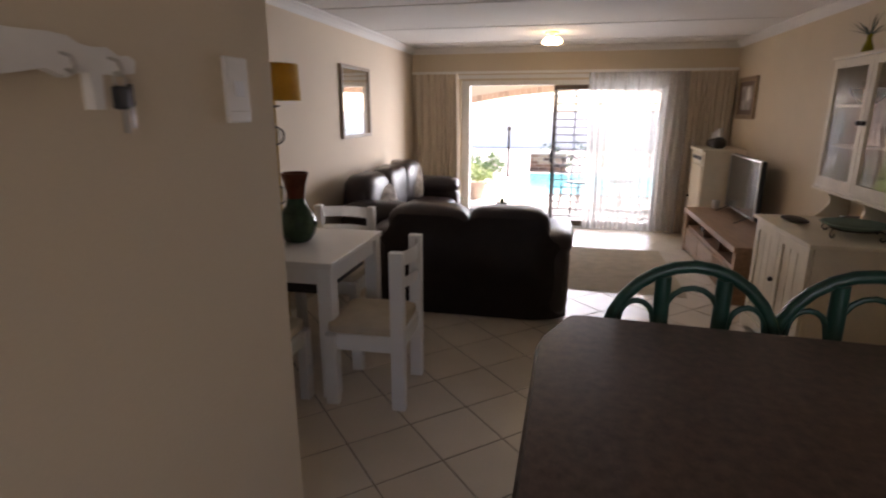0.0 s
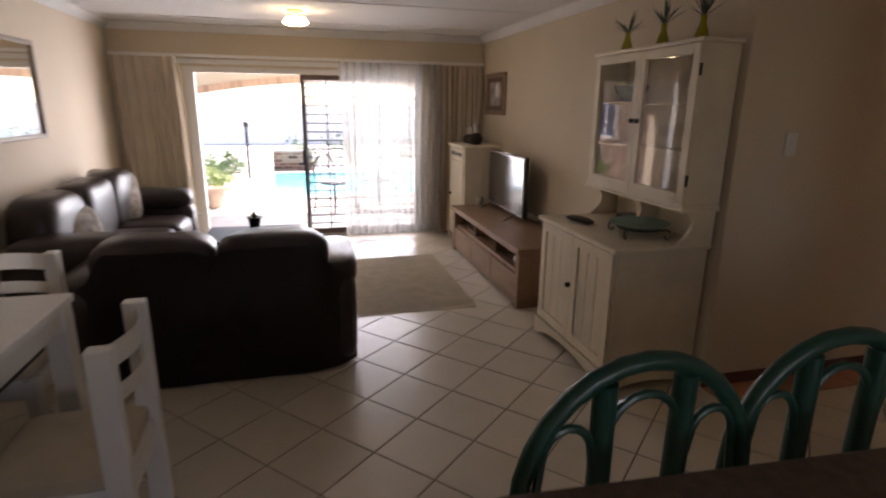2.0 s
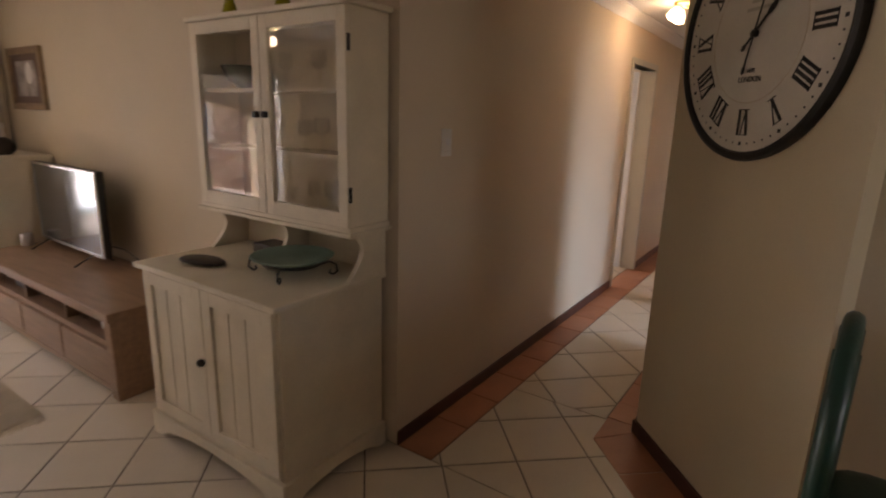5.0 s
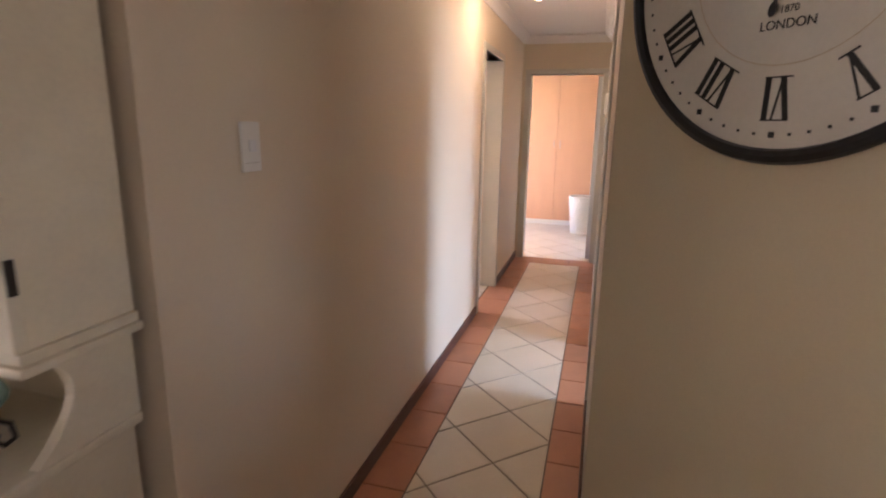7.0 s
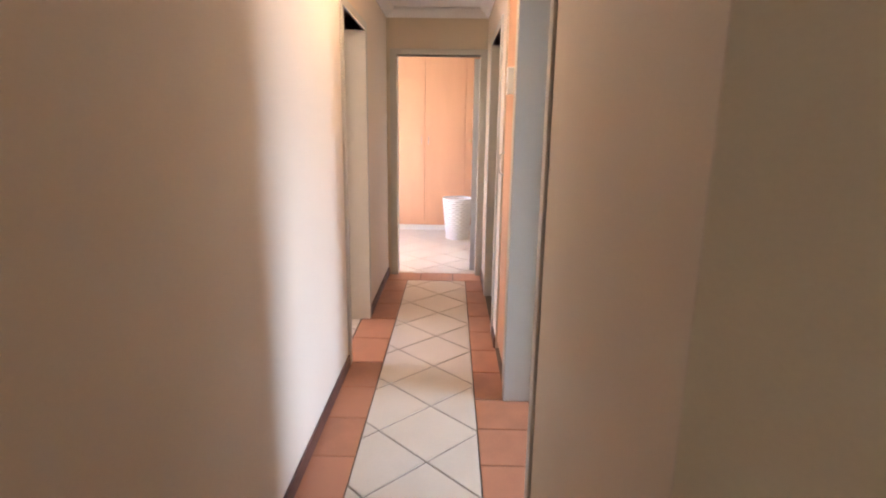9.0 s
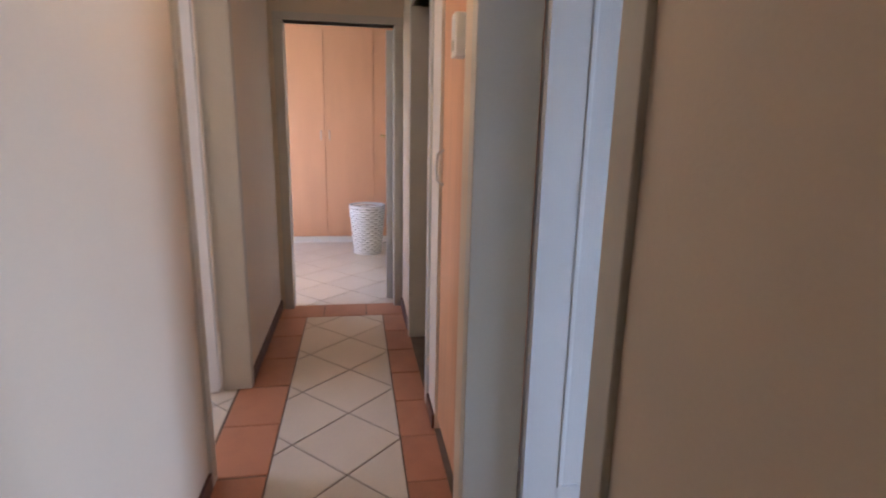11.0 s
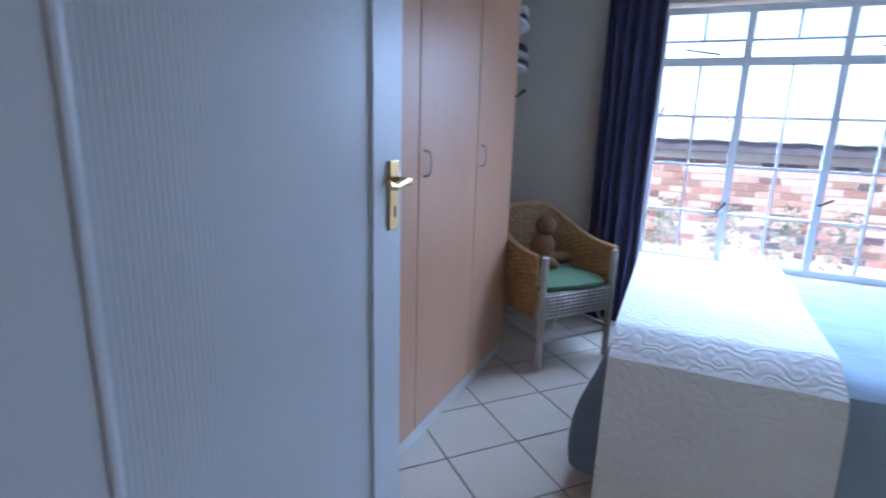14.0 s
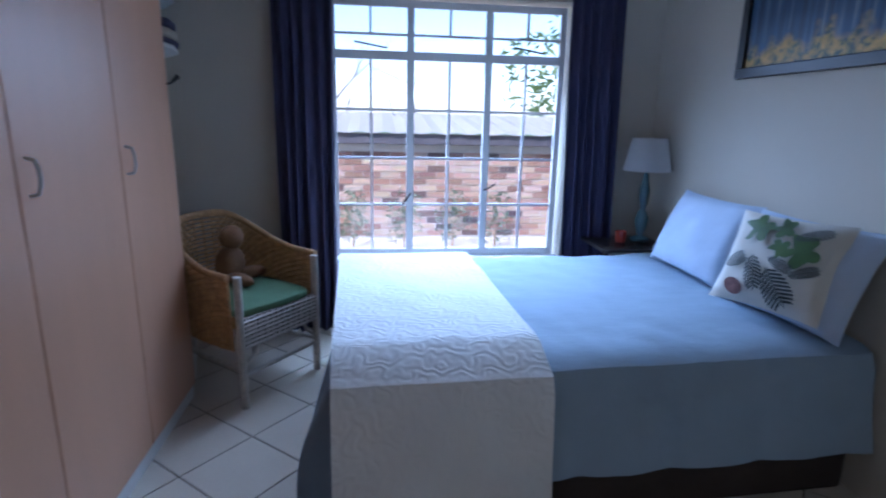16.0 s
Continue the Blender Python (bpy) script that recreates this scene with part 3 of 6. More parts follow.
def dining_chair(m):
    """Backrest at local y = 0, seat towards +y."""
    t = thing("dining_chair", m, "white painted chair with beige padded seat", "chair", "chairs round the dining table")
    W, D = 0.47, 0.45
    for x in (0, W - 0.055):
        part("back_leg", boxes(((x, 0, 0), (x + 0.055, 0.075, 0.885)), bevel=0.006), M_WHITE, t)
        part("front_leg", boxes(((x, D - 0.07, 0), (x + 0.055, D, 0.41)), bevel=0.006), M_WHITE, t)
        part("side_rail", boxes(((x + 0.012, 0.075, 0.33), (x + 0.042, D - 0.07, 0.42)), bevel=0.003), M_WHITE, t)
    part("front_rail", boxes(((0.055, D - 0.045, 0.33), (W - 0.055, D - 0.015, 0.42))), M_WHITE, t)
    part("back_rail", boxes(((0.055, 0.02, 0.33), (W - 0.055, 0.05, 0.42))), M_WHITE, t)
    for z, h in ((0.795, 0.08), (0.675, 0.06)):
        bm = B()
        sheet(bm, 10, 2, lambda u, v: Vector((0.05 + u * (W - 0.1), 0.035 - 0.05 * math.sin(math.pi * u), z + v * h)))
        bmesh.ops.solidify(bm, geom=bm.faces[:], thickness=0.018)
        part("back_slat", bm, M_WHITE, t)
    part("seat", puff(B(), (W / 2, D / 2 + 0.01, 0.445), (W - 0.03, D - 0.04, 0.075), 0.2, 0.4), M_SEAT, t, "beige fabric seat pad", True)
    return t


# east, south and north of the table
ch = dining_chair(pose(-0.87, 2.28, 0, 0, 0, 92))
copy_thing(ch, pose(-1.9, 1.9, 0, 0, 0, 0))
copy_thing(ch, pose(-1.46, 3.56, 0, 0, 0, 180))


def counter():
    t = thing("kitchen_counter", pose(-0.09, 0.75, 0), "kitchen bar counter with speckled brown worktop", "counter")
    out = [(-0.07, -0.5), (2.06, -0.5), (2.06, 0.46), (0.9, 0.52), (0.06, 0.582), (0.03, 0.578), (0.01, 0.555), (-0.045, 0.42), (-0.062, 0.34)]
    bm = B()
    lo = [bm.verts.new((x, y, 0.965)) for x, y in out]
    hi = [bm.verts.new((x, y, 1.0)) for x, y in out]
    bm.faces.new(lo[::-1])
    bm.faces.new(hi)
    for k in range(len(out)):
        bm.faces.new((lo[k], lo[(k + 1) % len(out)], hi[(k + 1) % len(out)], hi[k]))
    bmesh.ops.bevel(bm, geom=[e for e in bm.edges if abs(e.verts[0].co.z - e.verts[1].co.z) < 1e-5], offset=0.01, segments=3, affect="EDGES")
    part("worktop", bm, M_COUNTER, t, "speckled dark brown laminate worktop")
    part("body", boxes(((0.08, 0.02, 0), (2.06, 0.4, 0.965))), M_CREAM, t)


counter()


def bar_chair(m):
    """Cane chair: the back at local y = 0 on the far side, seat towards -y."""
    t = thing("bar_chair", m, "dark green cane bar chair with arched back", "chair", "green bar chairs at the counter")
    hw, zt, zs = 0.245, 1.135, 0.68
    arc = [(-hw, 0, zs - 0.05), (-hw, 0, 0.86)] + [(-hw * math.cos(math.pi * k / 14), 0.0, 0.86 + (zt - 0.86) * math.sin(math.pi * k / 14)) for k in range(1, 14)] + [(hw, 0, 0.86), (hw, 0, zs - 0.05)]
    part("back_hoop", tube(B(), arc, 0.019, 10), M_GREEN, t, smooth=True)
    for x in (-0.085, 0.085):
        part("back_rod", tube(B(), ((x * 0.95, 0, zs - 0.03), (x, 0, 1.1)), 0.023, 10), M_GREEN, t, smooth=True)
    for s in (-1, 1):
        a = [(s * 0.1, -0.004, 0.93)] + [(s * (0.155 - 0.05 * math.cos(math.pi * k / 8)), -0.004, 0.96 + 0.06 * math.sin(math.pi * k / 8)) for k in range(0, 9)] + [(s * 0.222, -0.004, 0.8)]
        part("back_loop", tube(B(), a, 0.009, 8), M_GREEN, t, smooth=True)
    a = [(-0.075 * math.cos(math.pi * k / 8), -0.004, 0.99 + 0.08 * math.sin(math.pi * k / 8)) for k in range(9)]
    part("back_loop", tube(B(), a, 0.009, 8), M_GREEN, t, smooth=True)
    part("seat", puff(B(), (0, -0.23, zs), (0.5, 0.46, 0.07), 0.4, 0.5), M_GREEN, t, smooth=True)
    for x in (-0.22, 0.22):
        part("leg", tube(B(), ((x * 1.1, 0.02, 0), (x, 0, zs)), 0.019, 10), M_GREEN, t, smooth=True)
        part("leg", tube(B(), ((x * 1.1, -0.44, 0), (x, -0.42, zs)), 0.019, 10), M_GREEN, t, smooth=True)
    ring = [(-0.23, 0.01, 0.3), (0.23, 0.01, 0.3), (0.23, -0.43, 0.3), (-0.23, -0.43, 0.3)]
    part("foot_ring", tube(B(), ring, 0.012, 8, True), M_GREEN, t)
    return t


bc = bar_chair(pose(0.29, 1.44, 0))
copy_thing(bc, pose(0.765, 1.445, 0, 0, 0, -3))
copy_thing(bc, pose(1.45, 1.5, 0, 0, 0, -5))


# ---- patio door, curtains ----
def patio_door():
    t = thing("patio_sliding_door", pose(0, YN + 0.06, 0), "bronze aluminium sliding door, one leaf slid open", "door")
    part("frame", boxes(((-1.52, 0, 1.9), (1.14, 0.1, 1.96)), ((-1.52, 0, 0), (-1.41, 0.1, 1.9)), ((1.09, 0, 0), (1.14, 0.1, 1.9)), ((-1.41, 0, 0), (1.09, 0.1, 0.02))), M_WHITE, t, "white painted outer frame")
    for nm, x0, x1, y in (("fixed_leaf", -0.28, 1.09, 0.055), ("sliding_leaf", -0.285, 1.085, 0.01)):
        leaf = part(nm, boxes(((x0, y, 0.02), (x0 + 0.03, y + 0.03, 1.9)), ((x1 - 0.03, y, 0.02), (x1, y + 0.03, 1.9)), ((x0 + 0.03, y, 0.02), (x1 - 0.03, y + 0.03, 0.09)), ((x0 + 0.03, y, 1.84), (x1 - 0.03, y + 0.03, 1.9))), M_ALU, t)
        pane = part("pane", boxes(((x0 + 0.045, y + 0.012, 0.09), (x1 - 0.045, y + 0.017, 1.84))), M_GLASS, leaf)
        pane.visible_shadow = False
    part("handle", boxes(((-0.3, -0.02, 0.88), (-0.262, 0.01, 1.05)), bevel=0.006), M_BLACK, t, "black pull handle")


patio_door()


def security_gate():
    t = thing("security_gate", pose(0, YN + 0.21, 0), "white steel trellis security gate behind the glass", "gate")
    for k in range(18):
        z = 0.12 + k * 0.102
        part("bar", boxes(((-0.26, 0, z), (1.1, 0.014, z + 0.017))), M_GATE, t)
    for x in (-0.25, 0.0, 0.32, 0.64, 1.08):
        part("post", boxes(((x, -0.004, 0.0), (x + 0.02, 0.018, 1.93))), M_GATE, t)


security_gate()


def curtain(name, x0, x1, z0, z1, y, folds, depth, mat, label, lean=0.0, m=None):
    bm = B()
    def f(u, v):
        p = u * folds * 2 * math.pi
        w = math.sin(p + 0.8 * math.sin(u * 9)) + 0.35 * math.sin(p * 0.53 + 2)
        x = x0 + (x1 - x0) * (u + 0.012 * math.sin(v * 5 + u * 11)) + lean * (1 - v)
        return Vector((x, y + depth * w * (0.55 + 0.45 * (1 - v)), z0 + (z1 - z0) * v))
    sheet(bm, int(folds * 12), 10, f)
    ob = part(name, bm, mat, None, smooth=True)
    if m is not None:
        ob.matrix_basis = m
    return tagged(ob, label, "curtain")


curtain("curtain", -2.17, -1.54, 0.04, 2.04, 7.13, 7, 0.03, M_CURTAIN, "beige curtain drawn aside, hanging in folds", 0.04)
curtain("sheer_curtain", 0.16, 1.34, 0.04, 2.04, 7.13, 14, 0.042, M_SHEER, "sheer white curtain in front of the glass door", 0.0)
curtain("curtain", 1.28, 1.62, 0.03, 2.03, 7.17, 5, 0.035, M_CURTAIN, "beige curtain beside the tall cabinet, in folds")
curtain("curtain", 1.6, 1.86, 1.15, 2.03, 7.16, 4, 0.025, M_CURTAIN, "beige curtain end above the tall cabinet")
tagged(part("curtain_rail", boxes(((-2.18, 7.16, 2.045), (1.88, 7.2, 2.075)), ((-1.6, YN - 0.03, 1.985), (1.16, YN, 2.03))), M_WHITE), "white curtain rail over the patio door", "curtain rail", kind="structure")


def rug():
    t = thing("rug", pose(0, 0, 0), "beige woven rug with short fringe on the tiles", "rug")
    bm = B()
    sheet(bm, 20, 26, lambda u, v: Vector((-0.72 + u * 1.73, 4.6 + v * 1.57 + 0.015 * math.sin(u * 7), 0.008 + 0.003 * noise.noise(Vector((u * 6, v * 6, 0))))), 0.006)
    part("weave", bm, M_RUG, t)
    bm = B()
    for k in range(120):
        x = -0.71 + k * 0.0143
        box(bm, (x, 4.54 + 0.02 * random.random(), 0.001), (x + 0.006, 4.605, 0.007))
    part("fringe", bm, M_RUG, t)


rug()


def coffee_table():
    t = thing("coffee_table", pose(-0.75, 5.55, 0), "low dark wooden coffee table by the sofas", "table")
    part("top", boxes(((-0.4, -0.3, 0.42), (0.4, 0.3, 0.475)), bevel=0.006), M_DARK, t)
    for x in (-0.37, 0.3):
        for y in (-0.27, 0.2):
            part("leg", boxes(((x, y, 0), (x + 0.07, y + 0.07, 0.42)), bevel=0.005), M_DARK, t)


coffee_table()


def leaves(bm, base, count, length, width, spread, droop=0.3, seed=1):
    rnd = random.Random(seed)
    for k in range(count):
        az = 2 * math.pi * k / count + rnd.uniform(-0.3, 0.3)
        el = rnd.uniform(*spread)
        l = length * rnd.uniform(0.75, 1.1)
        d = Vector((math.cos(az) * math.cos(el), math.sin(az) * math.cos(el), math.sin(el)))
        s = Vector((-math.sin(az), math.cos(az), 0))
        prev = None
        for j in range(5):
            u = j / 4
            p = Vector(base) + d * l * u + Vector((0, 0, -droop * l * u * u))
            w = width * math.sin(math.pi * (0.12 + 0.88 * u)) * 0.5 + 0.0006
            a, c = bm.verts.new(p + s * w), bm.verts.new(p - s * w)
            if prev:
                bm.faces.new((prev[0], a, c, prev[1]))
            prev = (a, c)
    return bm


# ---- corridor: frames, doors, cupboard ----
def door_frame(name, m, width, depth, label):
    """Local x along the wall, y through it; opening from 0 to width."""
    t = tagged(new(name), label, "door frame", kind="structure")
    t.matrix_basis = m
    for a, b in (((-0.05, -0.012, 0), (0.012, depth + 0.012, DOOR_H)), ((width - 0.012, -0.012, 0), (width + 0.05, depth + 0.012, DOOR_H)), ((-0.05, -0.012, DOOR_H), (width + 0.05, depth + 0.012, DOOR_H + 0.05))):
        part("jamb", boxes((a, b), bevel=0.004), M_FRAME, t)
    return t


def door_leaf(name, m, width, label, ribbed=True):
    """Hinge at the local origin, leaf along +x, faces at y = -0.02 and 0.02."""
    t = thing(name, m, label, "door")
    part("leaf", boxes(((0.003, -0.018, 0.01), (width, 0.018, DOOR_H - 0.01)), bevel=0.003), M_DOOR, t)
    for s in (-1, 1):
        bm = B()
        y0, y1 = (0.018, 0.024) if s > 0 else (-0.024, -0.018)
        for a, b in (((0, y0, 0.01), (0.115, y1, 1.99)), ((width - 0.115, y0, 0.01), (width, y1, 1.99)), ((0.115, y0, 0.01), (width - 0.115, y1, 0.2)), ((0.115, y0, 1.88), (width - 0.115, y1, 1.99))):
            box(bm, a, b)
        part("border", bm, M_DOOR, t)
        bm = B()
        yb0, yb1 = (0.018, 0.027) if s > 0 else (-0.027, -0.018)
        for x in (0.117, width - 0.133):
            box(bm, (x, yb0, 0.2), (x + 0.016, yb1, 1.88), 0.004)
        part("moulding", bm, M_DOOR, t)
        if ribbed:
            n = 60
            bm = B()
            w = (width - 0.266) / n
            for k in range(n):
                a = 0.133 + k * w
                box(bm, (a + w * 0.1, 0.018 if s > 0 else -0.0186, 0.2), (a + w * 0.9, 0.0186 if s > 0 else -0.018, 1.88))
            part("reeded_panel", bm, M_DOOR, t)
        px = width - 0.045
        yy = s * 0.026
        plate = part("lock_plate", boxes(((px - 0.02, min(yy, yy + s * 0.006), 1.13), (px + 0.02, max(yy, yy + s * 0.006), 1.29)), bevel=0.003), M_BRASS, t, "antique brass lock plate")
        part("lever", tube(B(), ((px, yy, 1.245), (px, yy + s * 0.045, 1.245), (px - 0.03, yy + s * 0.05, 1.25), (px - 0.075, yy + s * 0.05, 1.241), (px - 0.105, yy + s * 0.048, 1.248)), [0.009, 0.009, 0.009, 0.008, 0.009], 8), M_BRASS, plate, smooth=True)
        part("keyhole", boxes(((px - 0.004, min(yy, yy + s * 0.0075), 1.16), (px + 0.004, max(yy, yy + s * 0.0075), 1.185))), M_BLACK, plate)
    return t


door_frame("door_frame_1", pose(3.775, BY1, 0), 0.845, YC_S - BY1, "grey cream painted steel door frame of the bedroom")
door_frame("door_frame_2", pose(5.05, YC_N, 0), 0.75, 0.12, "grey cream painted steel frame of the side door")
door_frame("door_frame_3", pose(XEND + 0.12, 2.2, 0, 0, 0, 90), 0.76, 0.12, "cream painted frame of the far bedroom door")
door_frame("door_frame_4", pose(5.56, BY1, 0), 0.84, YC_S - BY1, "grey cream frame of a small room")
door_leaf("door_1", pose(4.6, 1.97, 0, 0, 0, -88), 0.88, "white reeded panel door standing open into the bedroom")
door_leaf("door_2", pose(5.77, 3.18, 0, 0, 0, 93), 0.74, "white panel door of the side room, open", False)
door_leaf("door_3", pose(7.17, 2.235, 0, 0, 0, -4), 0.75, "white door of the far bedroom, open against the wall", False)


def corridor_cupboard():
    t = thing("linen_cupboard", pose(4.82, YC_S - 0.03, 0), "orange wooden built-in cupboard in the corridor", "cupboard")
    part("carcass", boxes(((0.0, -0.09, 0.0), (0.48, 0.0, 2.3))), M_ORANGE, t)
    d = part("door", boxes(((0.02, 0.0, 0.06), (0.46, 0.02, 2.28)), bevel=0.003), M_ORANGE, t)
    part("handle", tube(B(), ((0.43, 0.02, 1.11), (0.43, 0.045, 1.13), (0.43, 0.05, 1.18), (0.43, 0.045, 1.23), (0.43, 0.02, 1.25)), 0.006, 8), M_METAL, d, "bowed metal handle", True)


corridor_cupboard()


def wardrobe(m, doors, label, white_kick=True):
    """Front at local x = 0 facing -x, doors along +y; doors: list of (y0, y1, handle side)."""
    t = thing("wardrobe", m, label, "wardrobe")
    y0, y1 = doors[0][0], doors[-1][1]
    part("carcass", boxes(((0.022, y0, 0.07), (0.58, y1, 2.36))), M_PEACH, t)
    part("plinth", boxes(((0.012, y0, 0.0), (0.56, y1, 0.07))), M_WHITE, t, "white plinth")
    for a, b, side in doors:
        d = part("door", boxes(((0.0, a + 0.003, 0.075), (0.02, b - 0.003, 2.35)), bevel=0.003), M_PEACH, t)
        y = a + 0.045 if side < 0 else b - 0.045
        part("handle", tube(B(), ((0.0, y, 1.16), (-0.022, y, 1.165), (-0.03, y, 1.19), (-0.031, y, 1.21), (-0.03, y, 1.23), (-0.022, y, 1.255), (0.0, y, 1.26)), 0.005, 8), M_METAL, d, "bowed metal handle", True)
    return t


wardrobe(pose(4.94, 0, 0), [(-0.73, -0.2, 1), (-0.2, 0.38, 1), (0.38, 0.9, 1), (0.9, 1.42, 1), (1.42, 1.97, 1)], "peach laminate built-in wardrobe with white plinth")
wardrobe(pose(9.32, 0, 0), [(1.22, 1.75, -1), (1.75, 2.28, -1), (2.28, 2.81, 1), (2.81, 3.34, -1), (3.34, 3.87, 1)], "peach built-in wardrobe in the far bedroom")


# ---- bedroom ----
def bed():
    t = thing("bed", Matrix.Translation((3.9, 0.4, 0)) @ pose(0, 0, 0, 0, 0, 2.2) @ Matrix.Translation((-3.9, -0.4, 0)), "double bed with pale blue linen, made up", "bed")
    x0, x1, y0, y1, z = 2.22, 4.16, -1.12, 0.3, 0.6
    part("base", boxes(((x0, y0 + 0.03, 0.0), (x1 - 0.03, y1 - 0.005, 0.34)), bevel=0.02), M_BASE, t, "dark fabric bed base")
    part("mattress", boxes(((x0, y0, 0.34), (x1, y1, z - 0.01)), bevel=0.05), M_LINEN, t, smooth=True)

    def cover(xa, xb, drop, lift, wave, nx, name, mat, label):
        bm = B()
        prof = [(y0 - 0.012, z - drop)] + [(y0 - 0.012, z - 0.08), (y0 + 0.005, z - 0.02), (y0 + 0.05, z)] + [(y0 + 0.05 + (y1 - y0 - 0.1) * k / 24, z) for k in range(1, 24)] + [(y1 - 0.05, z), (y1 - 0.005, z - 0.02), (y1 + 0.014, z - 0.08)] + [(y1 + 0.014 + 0.05 * k / 7, z - 0.08 - (drop - 0.08) * k / 7) for k in range(1, 8)]
        g = []
        for i in range(nx + 1):
            u = i / nx
            x = xa + (xb - xa) * u
            row = []
            for j, (y, zz) in enumerate(prof):
                q = Vector((x * 4, y * 4, zz * 3))
                h = 0.014 * noise.noise(q) + wave * noise.noise(Vector((q.x * 1.6, q.y * 5.2, q.z * 2)))
                if 3 <= j <= len(prof) - 11:
                    p = Vector((x, y, zz + lift + abs(h)))
                else:
                    s = 1 if j > 4 else -1
                    p = Vector((x, y + s * (lift + 0.02 * abs(math.sin(x * 9 + 1)) * (z - zz) / drop + abs(h)), zz))
                row.append(bm.verts.new(p))
            g.append(row)
        for i in range(nx):
            for j in range(len(prof) - 1):
                bm.faces.new((g[i][j], g[i + 1][j], g[i + 1][j + 1], g[i][j + 1]))
        part(name, bm, mat, t, label, True)

    cover(x0 + 0.005, x1 + 0.01, 0.38, 0.004, 0.016, 90, "duvet", M_DUVET, "grey duvet with window blue put into its colour, soft creases")
    cover(3.47, 4.18, 0.57, 0.045, 0.004, 40, "throw", M_QUILT, "white quilted throw over the foot end")
    bm = B()

    def hang(u, v):
        w = min(1.0, u / 0.8)
        flare = 0.13 * math.sin(1.9 * (1 - v)) * (0.25 + 0.75 * w ** 3) + 0.01 * math.sin(u * 22) * (1 - v)
        a = max(0.0, (u - 0.8) / 0.2) * math.pi / 2
        return Vector((x1 - 0.02 + (0.035 + flare) * math.cos(a), y0 + 0.03 + w * (y1 - y0 - 0.05) + (0.045 + 0.3 * flare) * math.sin(a), 0.1 + v * 0.48))
    sheet(bm, 40, 14, hang)
    bmesh.ops.solidify(bm, geom=bm.faces[:], thickness=0.025)
    part("valance", bm, M_DUVET, t, "hanging foot-end cover", True)



bed()


def window_bedroom():
    x0, x1, z0, z1, y = 2.82, 4.31, 0.48, 2.08, BY0 - 0.1
    t = tagged(new("window_1"), "white steel cottage-pane window with open sky beyond", "window", kind="structure")
    bm = boxes(((x0, y, z0), (x1, y + 0.03, z0 + 0.045)), ((x0, y, z1 - 0.04), (x1, y + 0.03, z1)), ((x0, y, z0 + 0.045), (x0 + 0.035, y + 0.03, z1 - 0.04)), ((x1 - 0.035, y, z0 + 0.045), (x1, y + 0.03, z1 - 0.04)))
    part("window_frame", bm, M_WHITE, t)
    part("transom", boxes(((x0 + 0.035, y - 0.004, 1.735), (x1 - 0.035, y + 0.034, 1.785))), M_WHITE, t)
    w = (x1 - x0) / 3
    for k in (1, 2):
        part("mullion", boxes(((x0 + k * w - 0.022, y - 0.002, z0 + 0.045), (x0 + k * w + 0.022, y + 0.032, z1 - 0.04))), M_WHITE, t)
    for k in range(3):
        a, b = x0 + k * w + 0.022, x0 + (k + 1) * w - 0.022
        mid = (a + b) / 2
        part("glazing_bar", boxes(((mid - 0.008, y + 0.006, z0 + 0.045), (mid + 0.008, y + 0.024, 1.735))), M_WHITE, t)
        part("glazing_bar", boxes(((mid - 0.008, y + 0.006, 1.88), (mid + 0.008, y + 0.024, z1 - 0.04))), M_WHITE, t)
        part("glazing_bar", boxes(((a, y + 0.007, 1.875), (b, y + 0.023, 1.89))), M_WHITE, t)
        for j in range(1, 4):
            z = 1.735 - 0.303 * j
            part("glazing_bar", boxes(((a, y + 0.007, z - 0.008), (b, y + 0.023, z + 0.008))), M_WHITE, t)
        for za, zb in ((z0 + 0.045, 1.735), (1.785, z1 - 0.04)):
            p = part("pane", boxes(((a, y + 0.013, za), (b, y + 0.017, zb))), M_GLASS, t)
            p.visible_shadow = False
    for k in (0, 2):
        mx = x0 + (k + 0.5) * w
        part("stay", tube(B(), ((mx - 0.1, y + 0.05, 1.8), (mx + 0.1, y + 0.06, 1.83)), 0.006, 6), M_DARK, t, "dark window stay")
    part("handle", tube(B(), ((x0 + 2 * w, y + 0.04, 0.9), (x0 + 2 * w, y + 0.06, 0.9), (x0 + 2 * w + 0.05, y + 0.06, 0.83)), 0.007, 6), M_DARK, t, "dark casement handle")
    part("handle", tube(B(), ((x0 + w, y + 0.04, 0.93), (x0 + w, y + 0.06, 0.93), (x0 + w - 0.07, y + 0.06, 0.97)), 0.007, 6), M_DARK, t, "dark casement handle")
    part("window_sill", boxes(((x0 - 0.03, BY0 - 0.09, 0.455), (x1 + 0.02, BY0 + 0.03, 0.48)), bevel=0.004), M_WHITE, t)


window_bedroom()
curtain("curtain", 4.28, 4.62, 0.03, 2.2, BY0 + 0.1, 5, 0.035, M_BLUE_CURTAIN, "dark blue curtain hanging beside the window", 0.0)
curtain("curtain", 2.52, 2.86, 0.03, 2.2, BY0 + 0.1, 5, 0.035, M_BLUE_CURTAIN, "dark blue curtain drawn to the side", -0.06)
tagged(part("curtain_rail", tube(B(), ((2.4, BY0 + 0.1, 2.21), (4.75, BY0 + 0.1, 2.21)), 0.012), M_WHITE), "white curtain pole over the window", "curtain rail", kind="structure")


